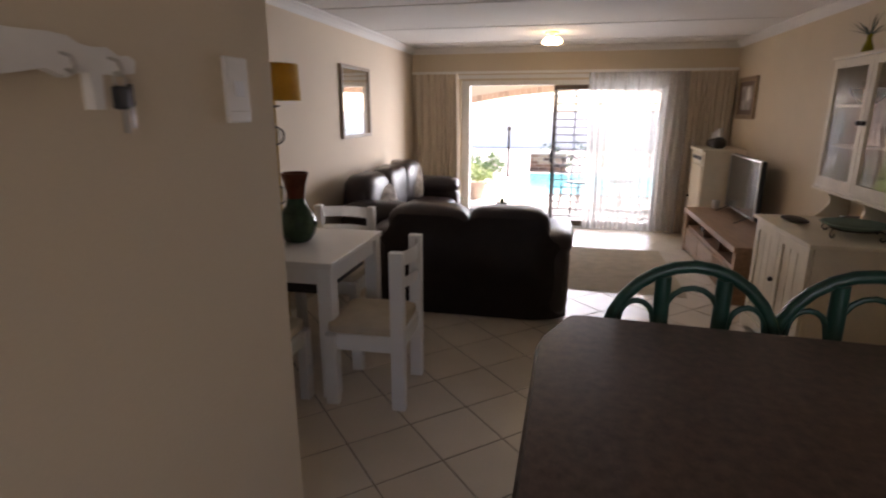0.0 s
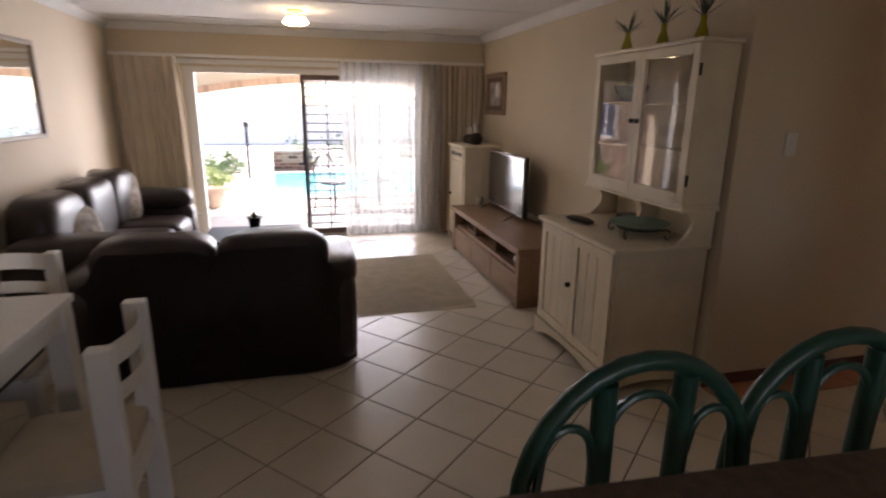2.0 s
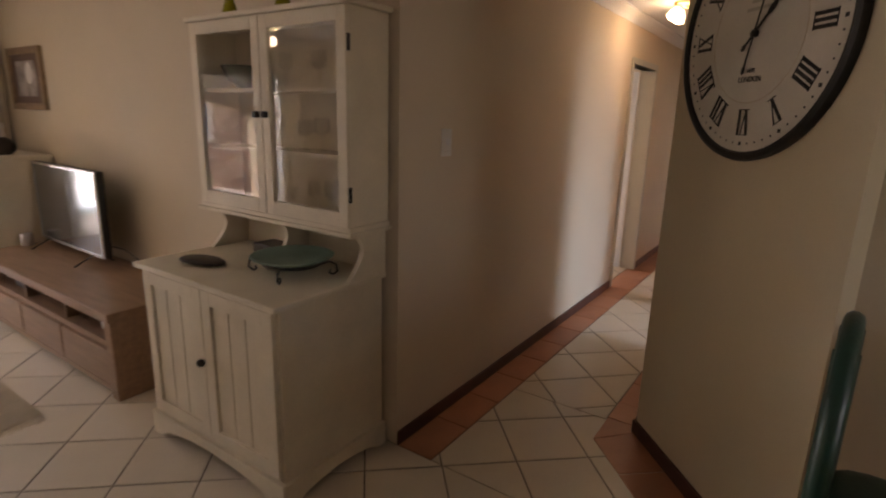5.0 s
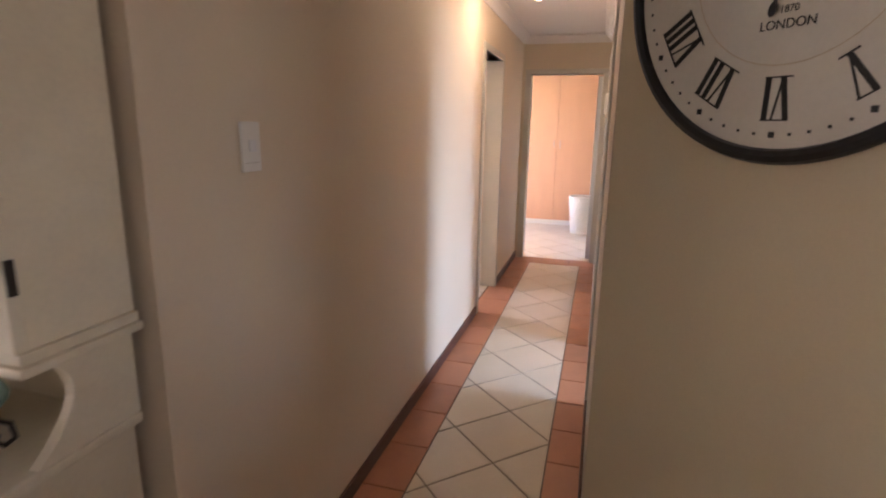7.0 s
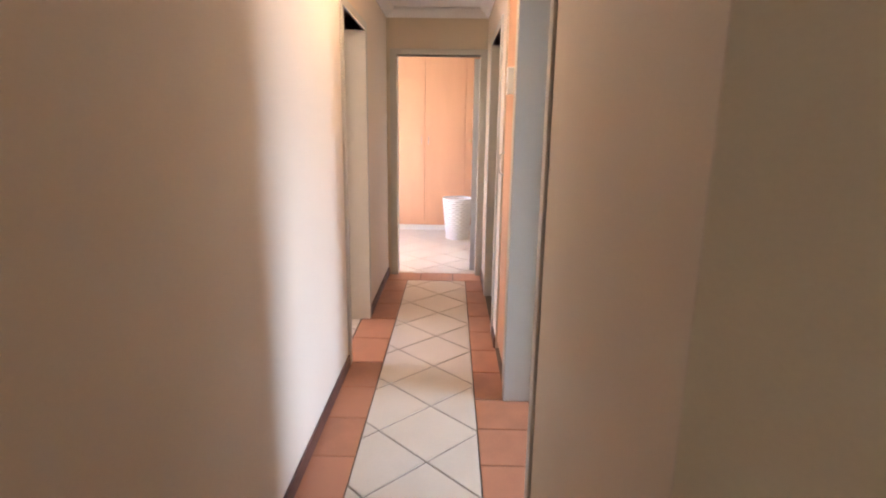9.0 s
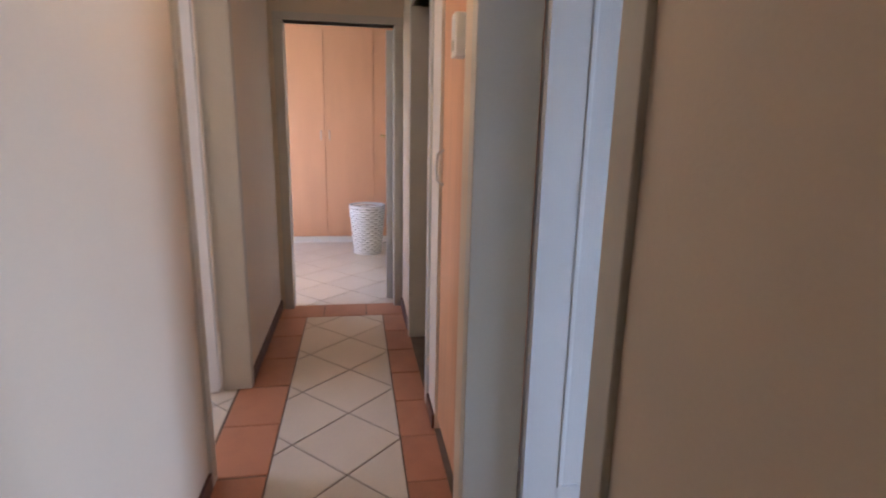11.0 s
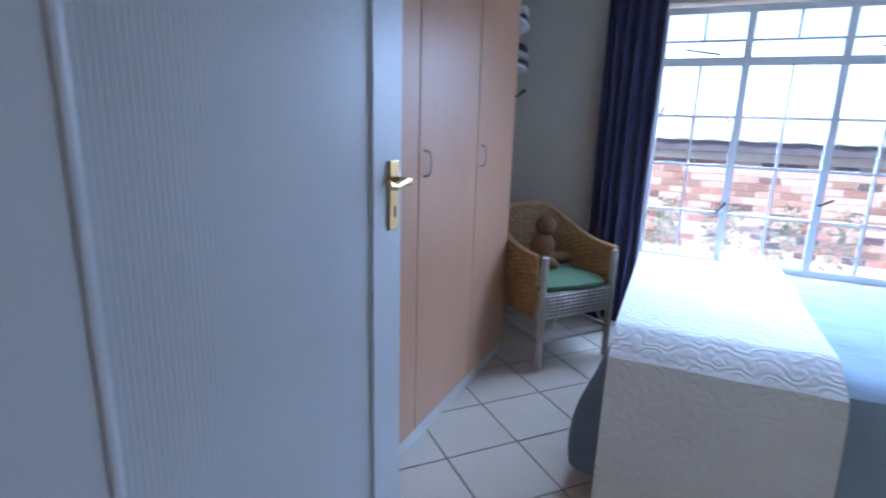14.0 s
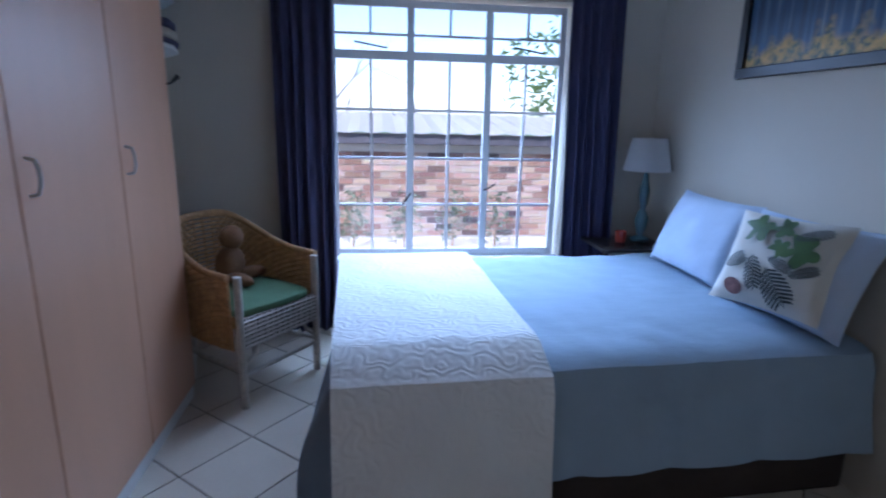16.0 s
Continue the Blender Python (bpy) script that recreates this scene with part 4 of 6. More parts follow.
# ---- trim: cornices, switches ----
def cornice(name, p0, p1, inward):
    """A coved cornice along p0-p1 under the ceiling; inward points into the room."""
    p0, p1, n = Vector(p0), Vector(p1), Vector(inward)
    bm = B()
    prof = [(0, 0), (0, -0.075), (0.012, -0.078), (0.03, -0.05), (0.05, -0.03), (0.078, -0.012), (0.075, 0)]
    rings = [[bm.verts.new((p.x + n.x * a, p.y + n.y * a, ZC - 0.001 + b)) for a, b in prof] for p in (p0, p1)]
    k = len(prof)
    for i in range(k):
        bm.faces.new((rings[0][i], rings[0][(i + 1) % k], rings[1][(i + 1) % k], rings[1][i]))
    bm.faces.new(rings[0])
    bm.faces.new(rings[1][::-1])
    return tagged(part(name, bm, M_CEIL), "white coved plaster cornice", "cornice", kind="structure")


cornice("trim_west", (XW, YS), (XW, YN), (1, 0))
cornice("trim_north", (XW, YN), (XE, YN), (0, -1))
cornice("trim_east", (XE, YC_N), (XE, YN), (-1, 0))
cornice("trim_corridor_north", (XE, YC_N), (XEND, YC_N), (0, -1))
cornice("trim_corridor_south", (2.68, YC_S), (XEND, YC_S), (0, 1))
cornice("trim_corridor_end", (XEND, YC_S), (XEND, YC_N), (-1, 0))
cornice("trim_bedroom_south", (BX0, BY0), (BX1, BY0), (0, 1))
cornice("trim_bedroom_west", (BX0 + 0.1, BY0), (BX0 + 0.1, 1.5), (1, 0))
for y in (4.2, 5.45, 6.7):
    tagged(part("trim_ceiling_joint", boxes(((XW + 0.08, y, ZC - 0.006), (XE - 0.08, y + 0.03, ZC)), bevel=0.002), M_CEIL), "flat joint strip of the ceiling boards", "trim", kind="structure")


def wall_switch(m, label, w=0.075, h=0.125):
    t = thing("light_switch", m, label, "switch")
    part("plate", boxes(((-w / 2, -0.01, -h / 2), (w / 2, 0, h / 2)), bevel=0.004), M_WHITE, t)
    part("rocker", boxes(((-0.014, -0.014, -0.012), (0.014, -0.01, 0.018)), bevel=0.002), M_DOOR, t)
    part("groove", boxes(((-w / 2 + 0.008, -0.0108, -h / 2 + 0.022), (w / 2 - 0.008, -0.0098, -h / 2 + 0.0235))), M_FRAME, t)


wall_switch(pose(2.23, YC_N, 1.4), "white light switch on the corridor wall")
wall_switch(pose(-0.75, 0.785, 1.62, 0, 0, 90), "white light switch near the key rack")


def key_rack():
    t = thing("key_rack", pose(-0.75, 0.515, 1.645, 0, 0, 90), "white carved key-shaped rack with hanging keys", "key rack")
    out = [(0.0, 0.008), (-0.012, 0.014), (-0.03, 0.012), (-0.05, 0.022), (-0.075, 0.02), (-0.095, 0.022), (-0.11, 0.03), (-0.135, 0.032), (-0.19, 0.03), (-0.26, 0.036), (-0.33, 0.02), (-0.33, -0.02), (-0.26, -0.03), (-0.19, -0.02), (-0.15, -0.012), (-0.12, -0.022), (-0.095, -0.012), (-0.085, -0.014), (-0.085, -0.062), (-0.066, -0.062), (-0.064, -0.014), (-0.03, -0.014), (-0.004, -0.01)]
    part("board", prism(B(), out, 0.016, pose(0, -0.016, 0)), M_WHITE, t)
    for x in (-0.05, -0.125, -0.25):
        part("hook", tube(B(), ((x, -0.016, 0.008), (x, -0.03, 0.004), (x, -0.036, -0.008), (x, -0.03, -0.016), (x, -0.022, -0.012)), 0.0025, 6), M_METAL, t, "small metal hook")
    part("key_ring", tube(B(), [(-0.05 + 0.011 * math.cos(a), -0.03, -0.022 + 0.011 * math.sin(a)) for a in (0.0, 0.9, 1.8, 2.7, 3.6, 4.5, 5.4)], 0.0018, 6, True), M_METAL, t)
    part("key_fob", boxes(((-0.064, -0.036, -0.062), (-0.04, -0.024, -0.03)), bevel=0.005), M_BLACK, t, "black car key fob")
    part("key_fob", boxes(((-0.042, -0.034, -0.058), (-0.03, -0.026, -0.026)), bevel=0.004), M_DARK, t, "brown leather tag")
    part("key", boxes(((-0.052, -0.03, -0.095), (-0.042, -0.027, -0.062)), bevel=0.001), M_METAL, t, "steel key")
    part("key", boxes(((-0.038, -0.031, -0.088), (-0.03, -0.028, -0.058)), bevel=0.001), M_METAL, t, "steel key")


key_rack()


# ---- pictures, mirror, clock ----
def framed(name, m, w, h, frame_w, frame_mat, face_mat, label, category, depth=0.03):
    """Local x across, z up, front towards -y; centre at the origin."""
    t = thing(name, m, label, category)
    for a, b in (((-w / 2, -depth, -h / 2), (w / 2, 0, -h / 2 + frame_w)), ((-w / 2, -depth, h / 2 - frame_w), (w / 2, 0, h / 2)), ((-w / 2, -depth, -h / 2 + frame_w), (-w / 2 + frame_w, 0, h / 2 - frame_w)), ((w / 2 - frame_w, -depth, -h / 2 + frame_w), (w / 2, 0, h / 2 - frame_w))):
        part("frame_bar", boxes((a, b), bevel=0.004), frame_mat, t)
    part("face", boxes(((-w / 2 + frame_w, -depth * 0.5, -h / 2 + frame_w), (w / 2 - frame_w, -0.002, h / 2 - frame_w))), face_mat, t)
    return t


M_MIRROR = material("silvered_mirror", (0.9, 0.9, 0.9), 0.03, metal=1.0, vary=0.0, bump=0)
framed("wall_mirror", pose(XW, 5.09, 1.655, 0, 0, 90), 0.76, 0.69, 0.03, material("pale_wood_frame", (0.3, 0.22, 0.15), 0.5), M_MIRROR, "framed wall mirror reflecting the bright patio door", "mirror")
pc = framed("framed_picture", pose(XE, 6.72, 1.71, 0, 0, -90), 0.62, 0.46, 0.05, M_WORN, material("brown_mount", (0.13, 0.08, 0.06), 0.7), "small framed animal print in brown mount", "picture")
bm = boxes(((-0.18, -0.018, -0.13), (0.18, -0.0165, 0.13)))
part("print", bm, material("grey_print", (0.34, 0.3, 0.27), 0.6, vary=0.8, scale=9, bump=0), pc)
part("print_patch", puff(B(), (0.06, -0.019, 0.04), (0.13, 0.004, 0.16), 1, 1), M_WHITE, pc, "pale patch in the print")


def forest_paint():
    mat = bpy.data.materials.new("forest_oil_paint")
    mat.use_nodes = True
    nt = mat.node_tree
    nd, ln = nt.nodes, nt.links
    b = nd["Principled BSDF"]
    b.inputs["Roughness"].default_value = 0.45
    co, mp, sep = nd.new("ShaderNodeTexCoord"), nd.new("ShaderNodeMapping"), nd.new("ShaderNodeSeparateXYZ")
    ln.new(co.outputs["Object"], sep.inputs[0])
    ln.new(co.outputs["Object"], mp.inputs[0])
    mp.inputs["Scale"].default_value = (26, 1, 1.2)
    trunks, bush, tint = nd.new("ShaderNodeTexNoise"), nd.new("ShaderNodeTexNoise"), nd.new("ShaderNodeTexNoise")
    ln.new(mp.outputs[0], trunks.inputs["Vector"])
    trunks.inputs["Scale"].default_value = 1.0
    for n, s in ((bush, 7.0), (tint, 38.0)):
        n.inputs["Scale"].default_value = s
        ln.new(co.outputs["Object"], n.inputs["Vector"])
    r1, r2 = nd.new("ShaderNodeValToRGB"), nd.new("ShaderNodeValToRGB")
    for r, cols in ((r1, ((0.35, (0.01, 0.02, 0.05, 1)), (0.55, (0.03, 0.08, 0.16, 1)), (0.7, (0.2, 0.22, 0.24, 1)))), (r2, ((0.35, (0.05, 0.07, 0.015, 1)), (0.52, (0.4, 0.24, 0.03, 1)), (0.66, (0.55, 0.3, 0.04, 1))))):
        e = r.color_ramp.elements
        e[0].position, e[0].color = cols[0]
        e[1].position, e[1].color = cols[1]
        k = e.new(cols[2][0])
        k.color = cols[2][1]
    ln.new(trunks.outputs["Fac"], r1.inputs[0])
    ln.new(tint.outputs["Fac"], r2.inputs[0])
    a1 = nd.new("ShaderNodeMath")
    a1.operation = "MULTIPLY_ADD"
    a1.inputs[1].default_value = 0.5
    ln.new(bush.outputs["Fac"], a1.inputs[0])
    neg = nd.new("ShaderNodeMath")
    neg.operation = "MULTIPLY_ADD"
    neg.inputs[1].default_value, neg.inputs[2].default_value = -1.6, -0.26
    ln.new(sep.outputs["Z"], neg.inputs[0])
    ln.new(neg.outputs[0], a1.inputs[2])
    sh = nd.new("ShaderNodeMapRange")
    sh.inputs["From Min"].default_value, sh.inputs["From Max"].default_value = 0.2, 0.32
    ln.new(a1.outputs[0], sh.inputs["Value"])
    mx = nd.new("ShaderNodeMix")
    mx.data_type = "RGBA"
    ln.new(sh.outputs[0], mx.inputs["Factor"])
    ln.new(r1.outputs[0], mx.inputs["A"])
    ln.new(r2.outputs[0], mx.inputs["B"])
    ln.new(mx.outputs["Result"], b.inputs["Base Color"])
    return mat


framed("painting", pose(BX0 + 0.1, -0.19, 1.92, 0, 0, 90), 1.2, 0.62, 0.05, M_BLACK, forest_paint(), "dark framed forest painting with yellow bushes", "painting")


def wall_clock():
    R = 0.42
    t = thing("wall_clock", ck_m @ Matrix.Translation((0.475, 0, 1.815)), "large white clock with Roman numerals, thick dark rim", "clock")
    turn = pose(0, 0, 0, 90, 0, 0)
    rim = B()
    lathe(rim, [(R - 0.03, 0.0), (R, 0.0), (R + 0.003, 0.014), (R - 0.002, 0.028), (R - 0.014, 0.034), (R - 0.026, 0.03), (R - 0.03, 0.018), (R - 0.03, 0.0)], 72, caps=False)
    part("rim", rim, M_BLACK, t, "thick black rim", True, m=turn)
    face = B()
    lathe(face, [(R - 0.02, 0.004), (R - 0.02, 0.018)], 72)
    part("dial", face, material("aged_white_dial", (0.72, 0.68, 0.6), 0.5, vary=0.08, scale=5, bump=0.02), t, "aged white dial", m=turn)
    names = ["XII", "I", "II", "III", "IIII", "V", "VI", "VII", "VIII", "IX", "X", "XI"]
    for n, s in enumerate(names):
        bm = B()
        widths = {"I": 0.019, "V": 0.042, "X": 0.046}
        x = -sum(widths[c] for c in s) / 2
        h, yb = 0.085, -0.0205
        def bar(xa, xb, w):
            lo, hi = (xa, -h / 2), (xb, h / 2)
            v = [bm.verts.new((lo[0] - w / 2, yb, lo[1])), bm.verts.new((lo[0] + w / 2, yb, lo[1])), bm.verts.new((hi[0] + w / 2, yb, hi[1])), bm.verts.new((hi[0] - w / 2, yb, hi[1]))]
            u = [bm.verts.new((p.co.x, yb + 0.002, p.co.z)) for p in v]
            bm.faces.new(v)
            for k in range(4):
                bm.faces.new((v[k], u[k], u[(k + 1) % 4], v[(k + 1) % 4]))
        for c in s:
            w = widths[c]
            m0 = x + w / 2
            if c == "I":
                bar(m0, m0, 0.011)
            elif c == "V":
                bar(m0, m0 - 0.015, 0.011)
                bar(m0, m0 + 0.015, 0.004)
            else:
                bar(m0 + 0.016, m0 - 0.016, 0.011)
                bar(m0 - 0.016, m0 + 0.016, 0.004)
            x += w
        tot = sum(widths[c] for c in s)
        for z in (-h / 2, h / 2):
            box(bm, (-tot / 2 + 0.002, yb, z - 0.0015), (tot / 2 - 0.002, yb + 0.002, z + 0.0015))
        a = n * 30
        r = 0.29
        part("numeral", bm, M_BLACK, t, m=Matrix.Translation((r * math.sin(radians(a)), 0, r * math.cos(radians(a)))) @ pose(0, 0, 0, 0, a, 0))
    dots = B()
    for k in range(60):
        a = radians(k * 6)
        rr = 0.006 if k % 5 == 0 else 0.003
        box(dots, (0.362 * math.sin(a) - rr, -0.02, 0.362 * math.cos(a) - rr), (0.362 * math.sin(a) + rr, -0.0185, 0.362 * math.cos(a) + rr))
    tagged(part("minute_dots", dots, M_BLACK, t), kind="stuff")
    ring = B()
    tube(ring, [(0.225 * math.sin(radians(a)), -0.0185, 0.225 * math.cos(radians(a))) for a in range(0, 360, 8)], 0.001, 4, True)
    part("ring_line", ring, M_CREAM, t)
    for word, z, size in (("LONDON", -0.155, 0.026), ("1870", -0.125, 0.02)):
        cu = bpy.data.curves.new("word", "FONT")
        cu.body, cu.size, cu.align_x, cu.extrude = word, size, "CENTER", 0.0006
        ob = bpy.data.objects.new("word", cu)
        me = bpy.data.meshes.new_from_object(ob)
        me.materials.append(M_BLACK)
        bpy.data.objects.remove(ob)
        wd = new("word", me)
        wd.parent = t
        wd.matrix_basis = pose(0, -0.0195, z, 90, 0, 0)
    for k, (w, z) in enumerate(((0.13, 0.075), (0.09, 0.1))):
        part("illegible_word", boxes(((-w / 2, -0.0195, z), (w / 2, -0.0185, z + 0.011))), M_FRAME, t)
    for nm, ang, l0, l1, w in (("hour_hand", 46, -0.06, 0.17, 0.008), ("minute_hand", 14, -0.12, 0.27, 0.006)):
        bm = B()
        box(bm, (-w / 2, -0.03, l0), (w / 2, -0.027, l1))
        puff(bm, (0, -0.0285, l1 * 0.6), (0.024, 0.004, 0.06), 1, 1)
        puff(bm, (0, -0.0285, l0), (0.018, 0.004, 0.03), 1, 1)
        part(nm, bm, M_BLACK, t, m=pose(0, 0, 0, 0, ang, 0))
    part("hub", lathe(B(), [(0.012, 0.018), (0.012, 0.034), (0.006, 0.037)], 16), M_BLACK, t, m=turn)


wall_clock()

# ---- lamps ----
M_BULB = glow("warm_bulb", (1.0, 0.8, 0.42), 3.0)


def ceiling_light(m, cups, label, tilt):
    t = thing("ceiling_light", m, label, "lamp")
    part("base", lathe(B(), [(0.07, 0), (0.075, -0.012), (0.05, -0.03), (0.02, -0.036)], 24), M_BRASS, t, "brass ceiling rose", True)
    for k in range(cups):
        a = 2 * math.pi * k / cups + 0.5
        d = Vector((math.cos(a), math.sin(a), 0))
        p = d * 0.055 + Vector((0, 0, -0.05))
        q = d * (0.055 + tilt) + Vector((0, 0, -0.115))
        arm = part("arm", tube(B(), ((0, 0, -0.03), tuple(p), tuple(p * 0.6 + q * 0.4)), 0.006, 8), M_BRASS, t)
        part("shade", tube(B(), (tuple(p), tuple((p + q) / 2), tuple(q)), [0.02, 0.036, 0.042], 12), M_BULB, arm, "glowing frosted glass shade", True)
    return t


ceiling_light(pose(-0.3, 6.0, ZC), 3, "brass ceiling lamp with three lit glass shades", 0.03)
ceiling_light(pose(4.65, 2.6, ZC), 3, "brass corridor ceiling lamp with lit shades", 0.05)
lamp("living_lamp", "POINT", Matrix.Translation((-0.3, 6.0, ZC - 0.23)), 0.6, (1.0, 0.78, 0.5), radius=0.05)
lamp("corridor_lamp", "POINT", Matrix.Translation((4.65, 2.6, ZC - 0.2)), 0.55, (1.0, 0.8, 0.62), radius=0.08)



def floor_lamp():
    t = thing("floor_lamp", pose(-1.93, 3.02, 0), "floor lamp with mustard drum shade and ringed stem", "lamp")
    part("foot", lathe(B(), [(0.13, 0), (0.13, 0.015), (0.03, 0.03), (0.012, 0.05)], 24), M_BRASS, t, smooth=True)
    part("stem", tube(B(), ((0, 0, 0.03), (0, 0, 1.7)), 0.009, 8), M_BRASS, t)
    for z in (1.035, 1.42):
        ball = part("globe_ornament", lathe(B(), [(0.008, z - 0.05), (0.03, z - 0.043), (0.046, z - 0.024), (0.052, z), (0.046, z + 0.024), (0.03, z + 0.043), (0.008, z + 0.05)], 20), M_GLASS, t, "clear ringed glass ball", True)
        for k in range(5):
            a = math.pi * k / 5
            ring = [(0.055 * math.cos(a) * math.cos(w), 0.055 * math.sin(a) * math.cos(w), z + 0.055 * math.sin(w)) for w in [2 * math.pi * j / 28 for j in range(28)]]
            part("wire_ring", tube(B(), ring, 0.0022, 6, True), M_DARK, ball, smooth=True)
        for e in (-0.054, 0.054):
            part("cap", lathe(B(), [(0.012, z + e - 0.006), (0.016, z + e), (0.012, z + e + 0.006)], 12), M_DARK, t, smooth=True)
    part("drip_disc", lathe(B(), [(0.012, 1.596), (0.036, 1.604), (0.038, 1.609), (0.01, 1.612)], 24), M_DARK, t, "small dark disc under the shade", True)
    bm = B()
    n = 40
    lo = [bm.verts.new((0.17 * math.cos(2 * math.pi * k / n), 0.17 * math.sin(2 * math.pi * k / n), 1.64)) for k in range(n)]
    hi = [bm.verts.new((0.162 * math.cos(2 * math.pi * k / n), 0.162 * math.sin(2 * math.pi * k / n), 1.86)) for k in range(n)]
    fs = [bm.faces.new((lo[k], lo[(k + 1) % n], hi[(k + 1) % n], hi[k])) for k in range(n)]
    bmesh.ops.solidify(bm, geom=fs, thickness=0.003)
    part("shade", bm, material("mustard_fabric", (0.36, 0.25, 0.05), 0.8, vary=0.1, scale=20, bump=0.2), t, "mustard yellow drum shade", True)


floor_lamp()
lamp("floor_lamp_light", "POINT", Matrix.Translation((-1.93, 3.02, 1.75)), 0.2, (1.0, 0.75, 0.45), radius=0.05)


# ---- small things, living room ----
def vase(m, profile, mat, label, category="vase"):
    ob = part("vase", lathe(B(), profile, 28), mat, None, smooth=True)
    ob.matrix_basis = m
    return tagged(ob, label, category)


M_VASE_G = material("green_glazed_glass", (0.03, 0.06, 0.03), 0.15, vary=0.6, scale=14, bump=0.1)
tv = thing("vase", pose(-1.685, 2.76, 0.8), "green glazed vase with red-brown neck", "vase")
part("belly", lathe(B(), [(0.074, 0), (0.084, 0.012), (0.108, 0.05), (0.121, 0.1), (0.114, 0.14), (0.09, 0.185), (0.064, 0.22), (0.054, 0.25), (0.053, 0.265)], 28), M_VASE_G, tv, smooth=True)
part("neck", lathe(B(), [(0.053, 0.265), (0.056, 0.3), (0.068, 0.36), (0.084, 0.415), (0.079, 0.418), (0.062, 0.36), (0.05, 0.3)], 28), material("red_brown_glaze", (0.12, 0.03, 0.015), 0.2, vary=0.4, scale=12), tv, "red-brown flared neck", True)

M_CUSH = material("patterned_cushion_fabric", (0.38, 0.33, 0.28), 0.9, vary=0.75, scale=16, bump=0.3, fine=200)
for x, y, z, rz, s, lb in ((-1.8, 4.75, 0.72, 70, 0.38, "small beige patterned cushion on the leather sofa"), (-1.9, 5.88, 0.79, 52, 0.46, "patterned grey cushion leaning in the sofa corner")):
    ob = part("cushion", puff(B(), (0, 0, 0), (s, s, 0.15), 0.42, 0.9, nu=24), M_CUSH, None, smooth=True)
    ob.matrix_basis = pose(x, y, z, 68, 12, rz)
    tagged(ob, lb, "cushion")


def pot_plant(m, pot_r, pot_h, count, length, width, spread, label, pot_mat, seed, droop=0.3, leaf_mat=None):
    t = thing("potted_plant", m, label, "plant")
    part("pot", lathe(B(), [(pot_r * 0.7, 0), (pot_r, pot_h), (pot_r * 1.06, pot_h), (pot_r * 1.06, pot_h * 0.9), (pot_r * 0.9, pot_h * 0.86)], 24), pot_mat, t, smooth=True)
    part("leaves", leaves(B(), (0, 0, pot_h * 0.85), count, length, width, spread, droop, seed), leaf_mat or M_LEAF, t, "green leaves")
    return t


# Bright yellow-green leaf colour stands in for daylight shining through.
pot_plant(pose(-1.76, 6.86, 0), 0.13, 0.5, 22, 0.52, 0.075, (0.15, 0.95), "palm-like plant in a pot by the curtain, leaves coloured as backlit", M_DARK, 3, 0.3, material("backlit_palm_leaf", (0.12, 0.17, 0.03), 0.5, vary=0.3, scale=18))
pot_plant(pose(-0.76, 5.76, 0.475), 0.06, 0.1, 9, 0.12, 0.03, (0.3, 1.2), "small dark succulent in a black pot on the coffee table", M_BLACK, 4)

M_YGLASS = material("yellow_green_glass", (0.4, 0.36, 0.02), 0.12, vary=0.15, bump=0, Transmission_Weight=0.35)
M_SPIKE = material("dark_green_spikes", (0.03, 0.055, 0.03), 0.6, vary=0.3)
for k, (y, lb) in enumerate(((3.88, "yellow glass bud vase with spiky green plant"), (3.52, "yellow glass bud vase with spiky green plant"), (3.2, "yellow glass bud vase with spiky green plant"))):
    t = thing("bud_vase", pose(1.72, y, 1.922), lb, "vase", "vases on the dresser")
    part("glass_body", lathe(B(), [(0.035, 0), (0.036, 0.012), (0.026, 0.05), (0.014, 0.085), (0.017, 0.12), (0.013, 0.12)], 20), M_YGLASS, t, smooth=True)
    part("foliage", leaves(B(), (0, 0, 0.11), 22, 0.17, 0.009, (0.25, 1.45), 0.12, 10 + k), M_SPIKE, t, "dark green spiky leaves")


def platter():
    t = thing("platter_on_stand", pose(1.6, 3.38, 0.85), "pale green glass platter on a curled iron stand", "platter")
    part("dish", lathe(B(), [(0.05, 0.045), (0.12, 0.05), (0.17, 0.075), (0.175, 0.08), (0.168, 0.083), (0.11, 0.058), (0.05, 0.053)], 32), material("pale_green_glass", (0.2, 0.3, 0.25), 0.15, vary=0.15, bump=0.03), t, smooth=True)
    part("stand_ring", tube(B(), [(0.125 * math.cos(a / 12 * 2 * math.pi), 0.125 * math.sin(a / 12 * 2 * math.pi), 0.047) for a in range(12)], 0.005, 6, True), M_DARK, t)
    for a in (0.4, 2.1, 3.7, 5.2):
        c, s = math.cos(a), math.sin(a)
        pts = [(0.125, 0.047), (0.16, 0.06), (0.19, 0.05), (0.195, 0.02), (0.175, 0.005), (0.16, 0.012), (0.165, 0.025)]
        part("curled_foot", tube(B(), [(r * c, r * s, z) for r, z in pts], 0.005, 6), M_DARK, t)


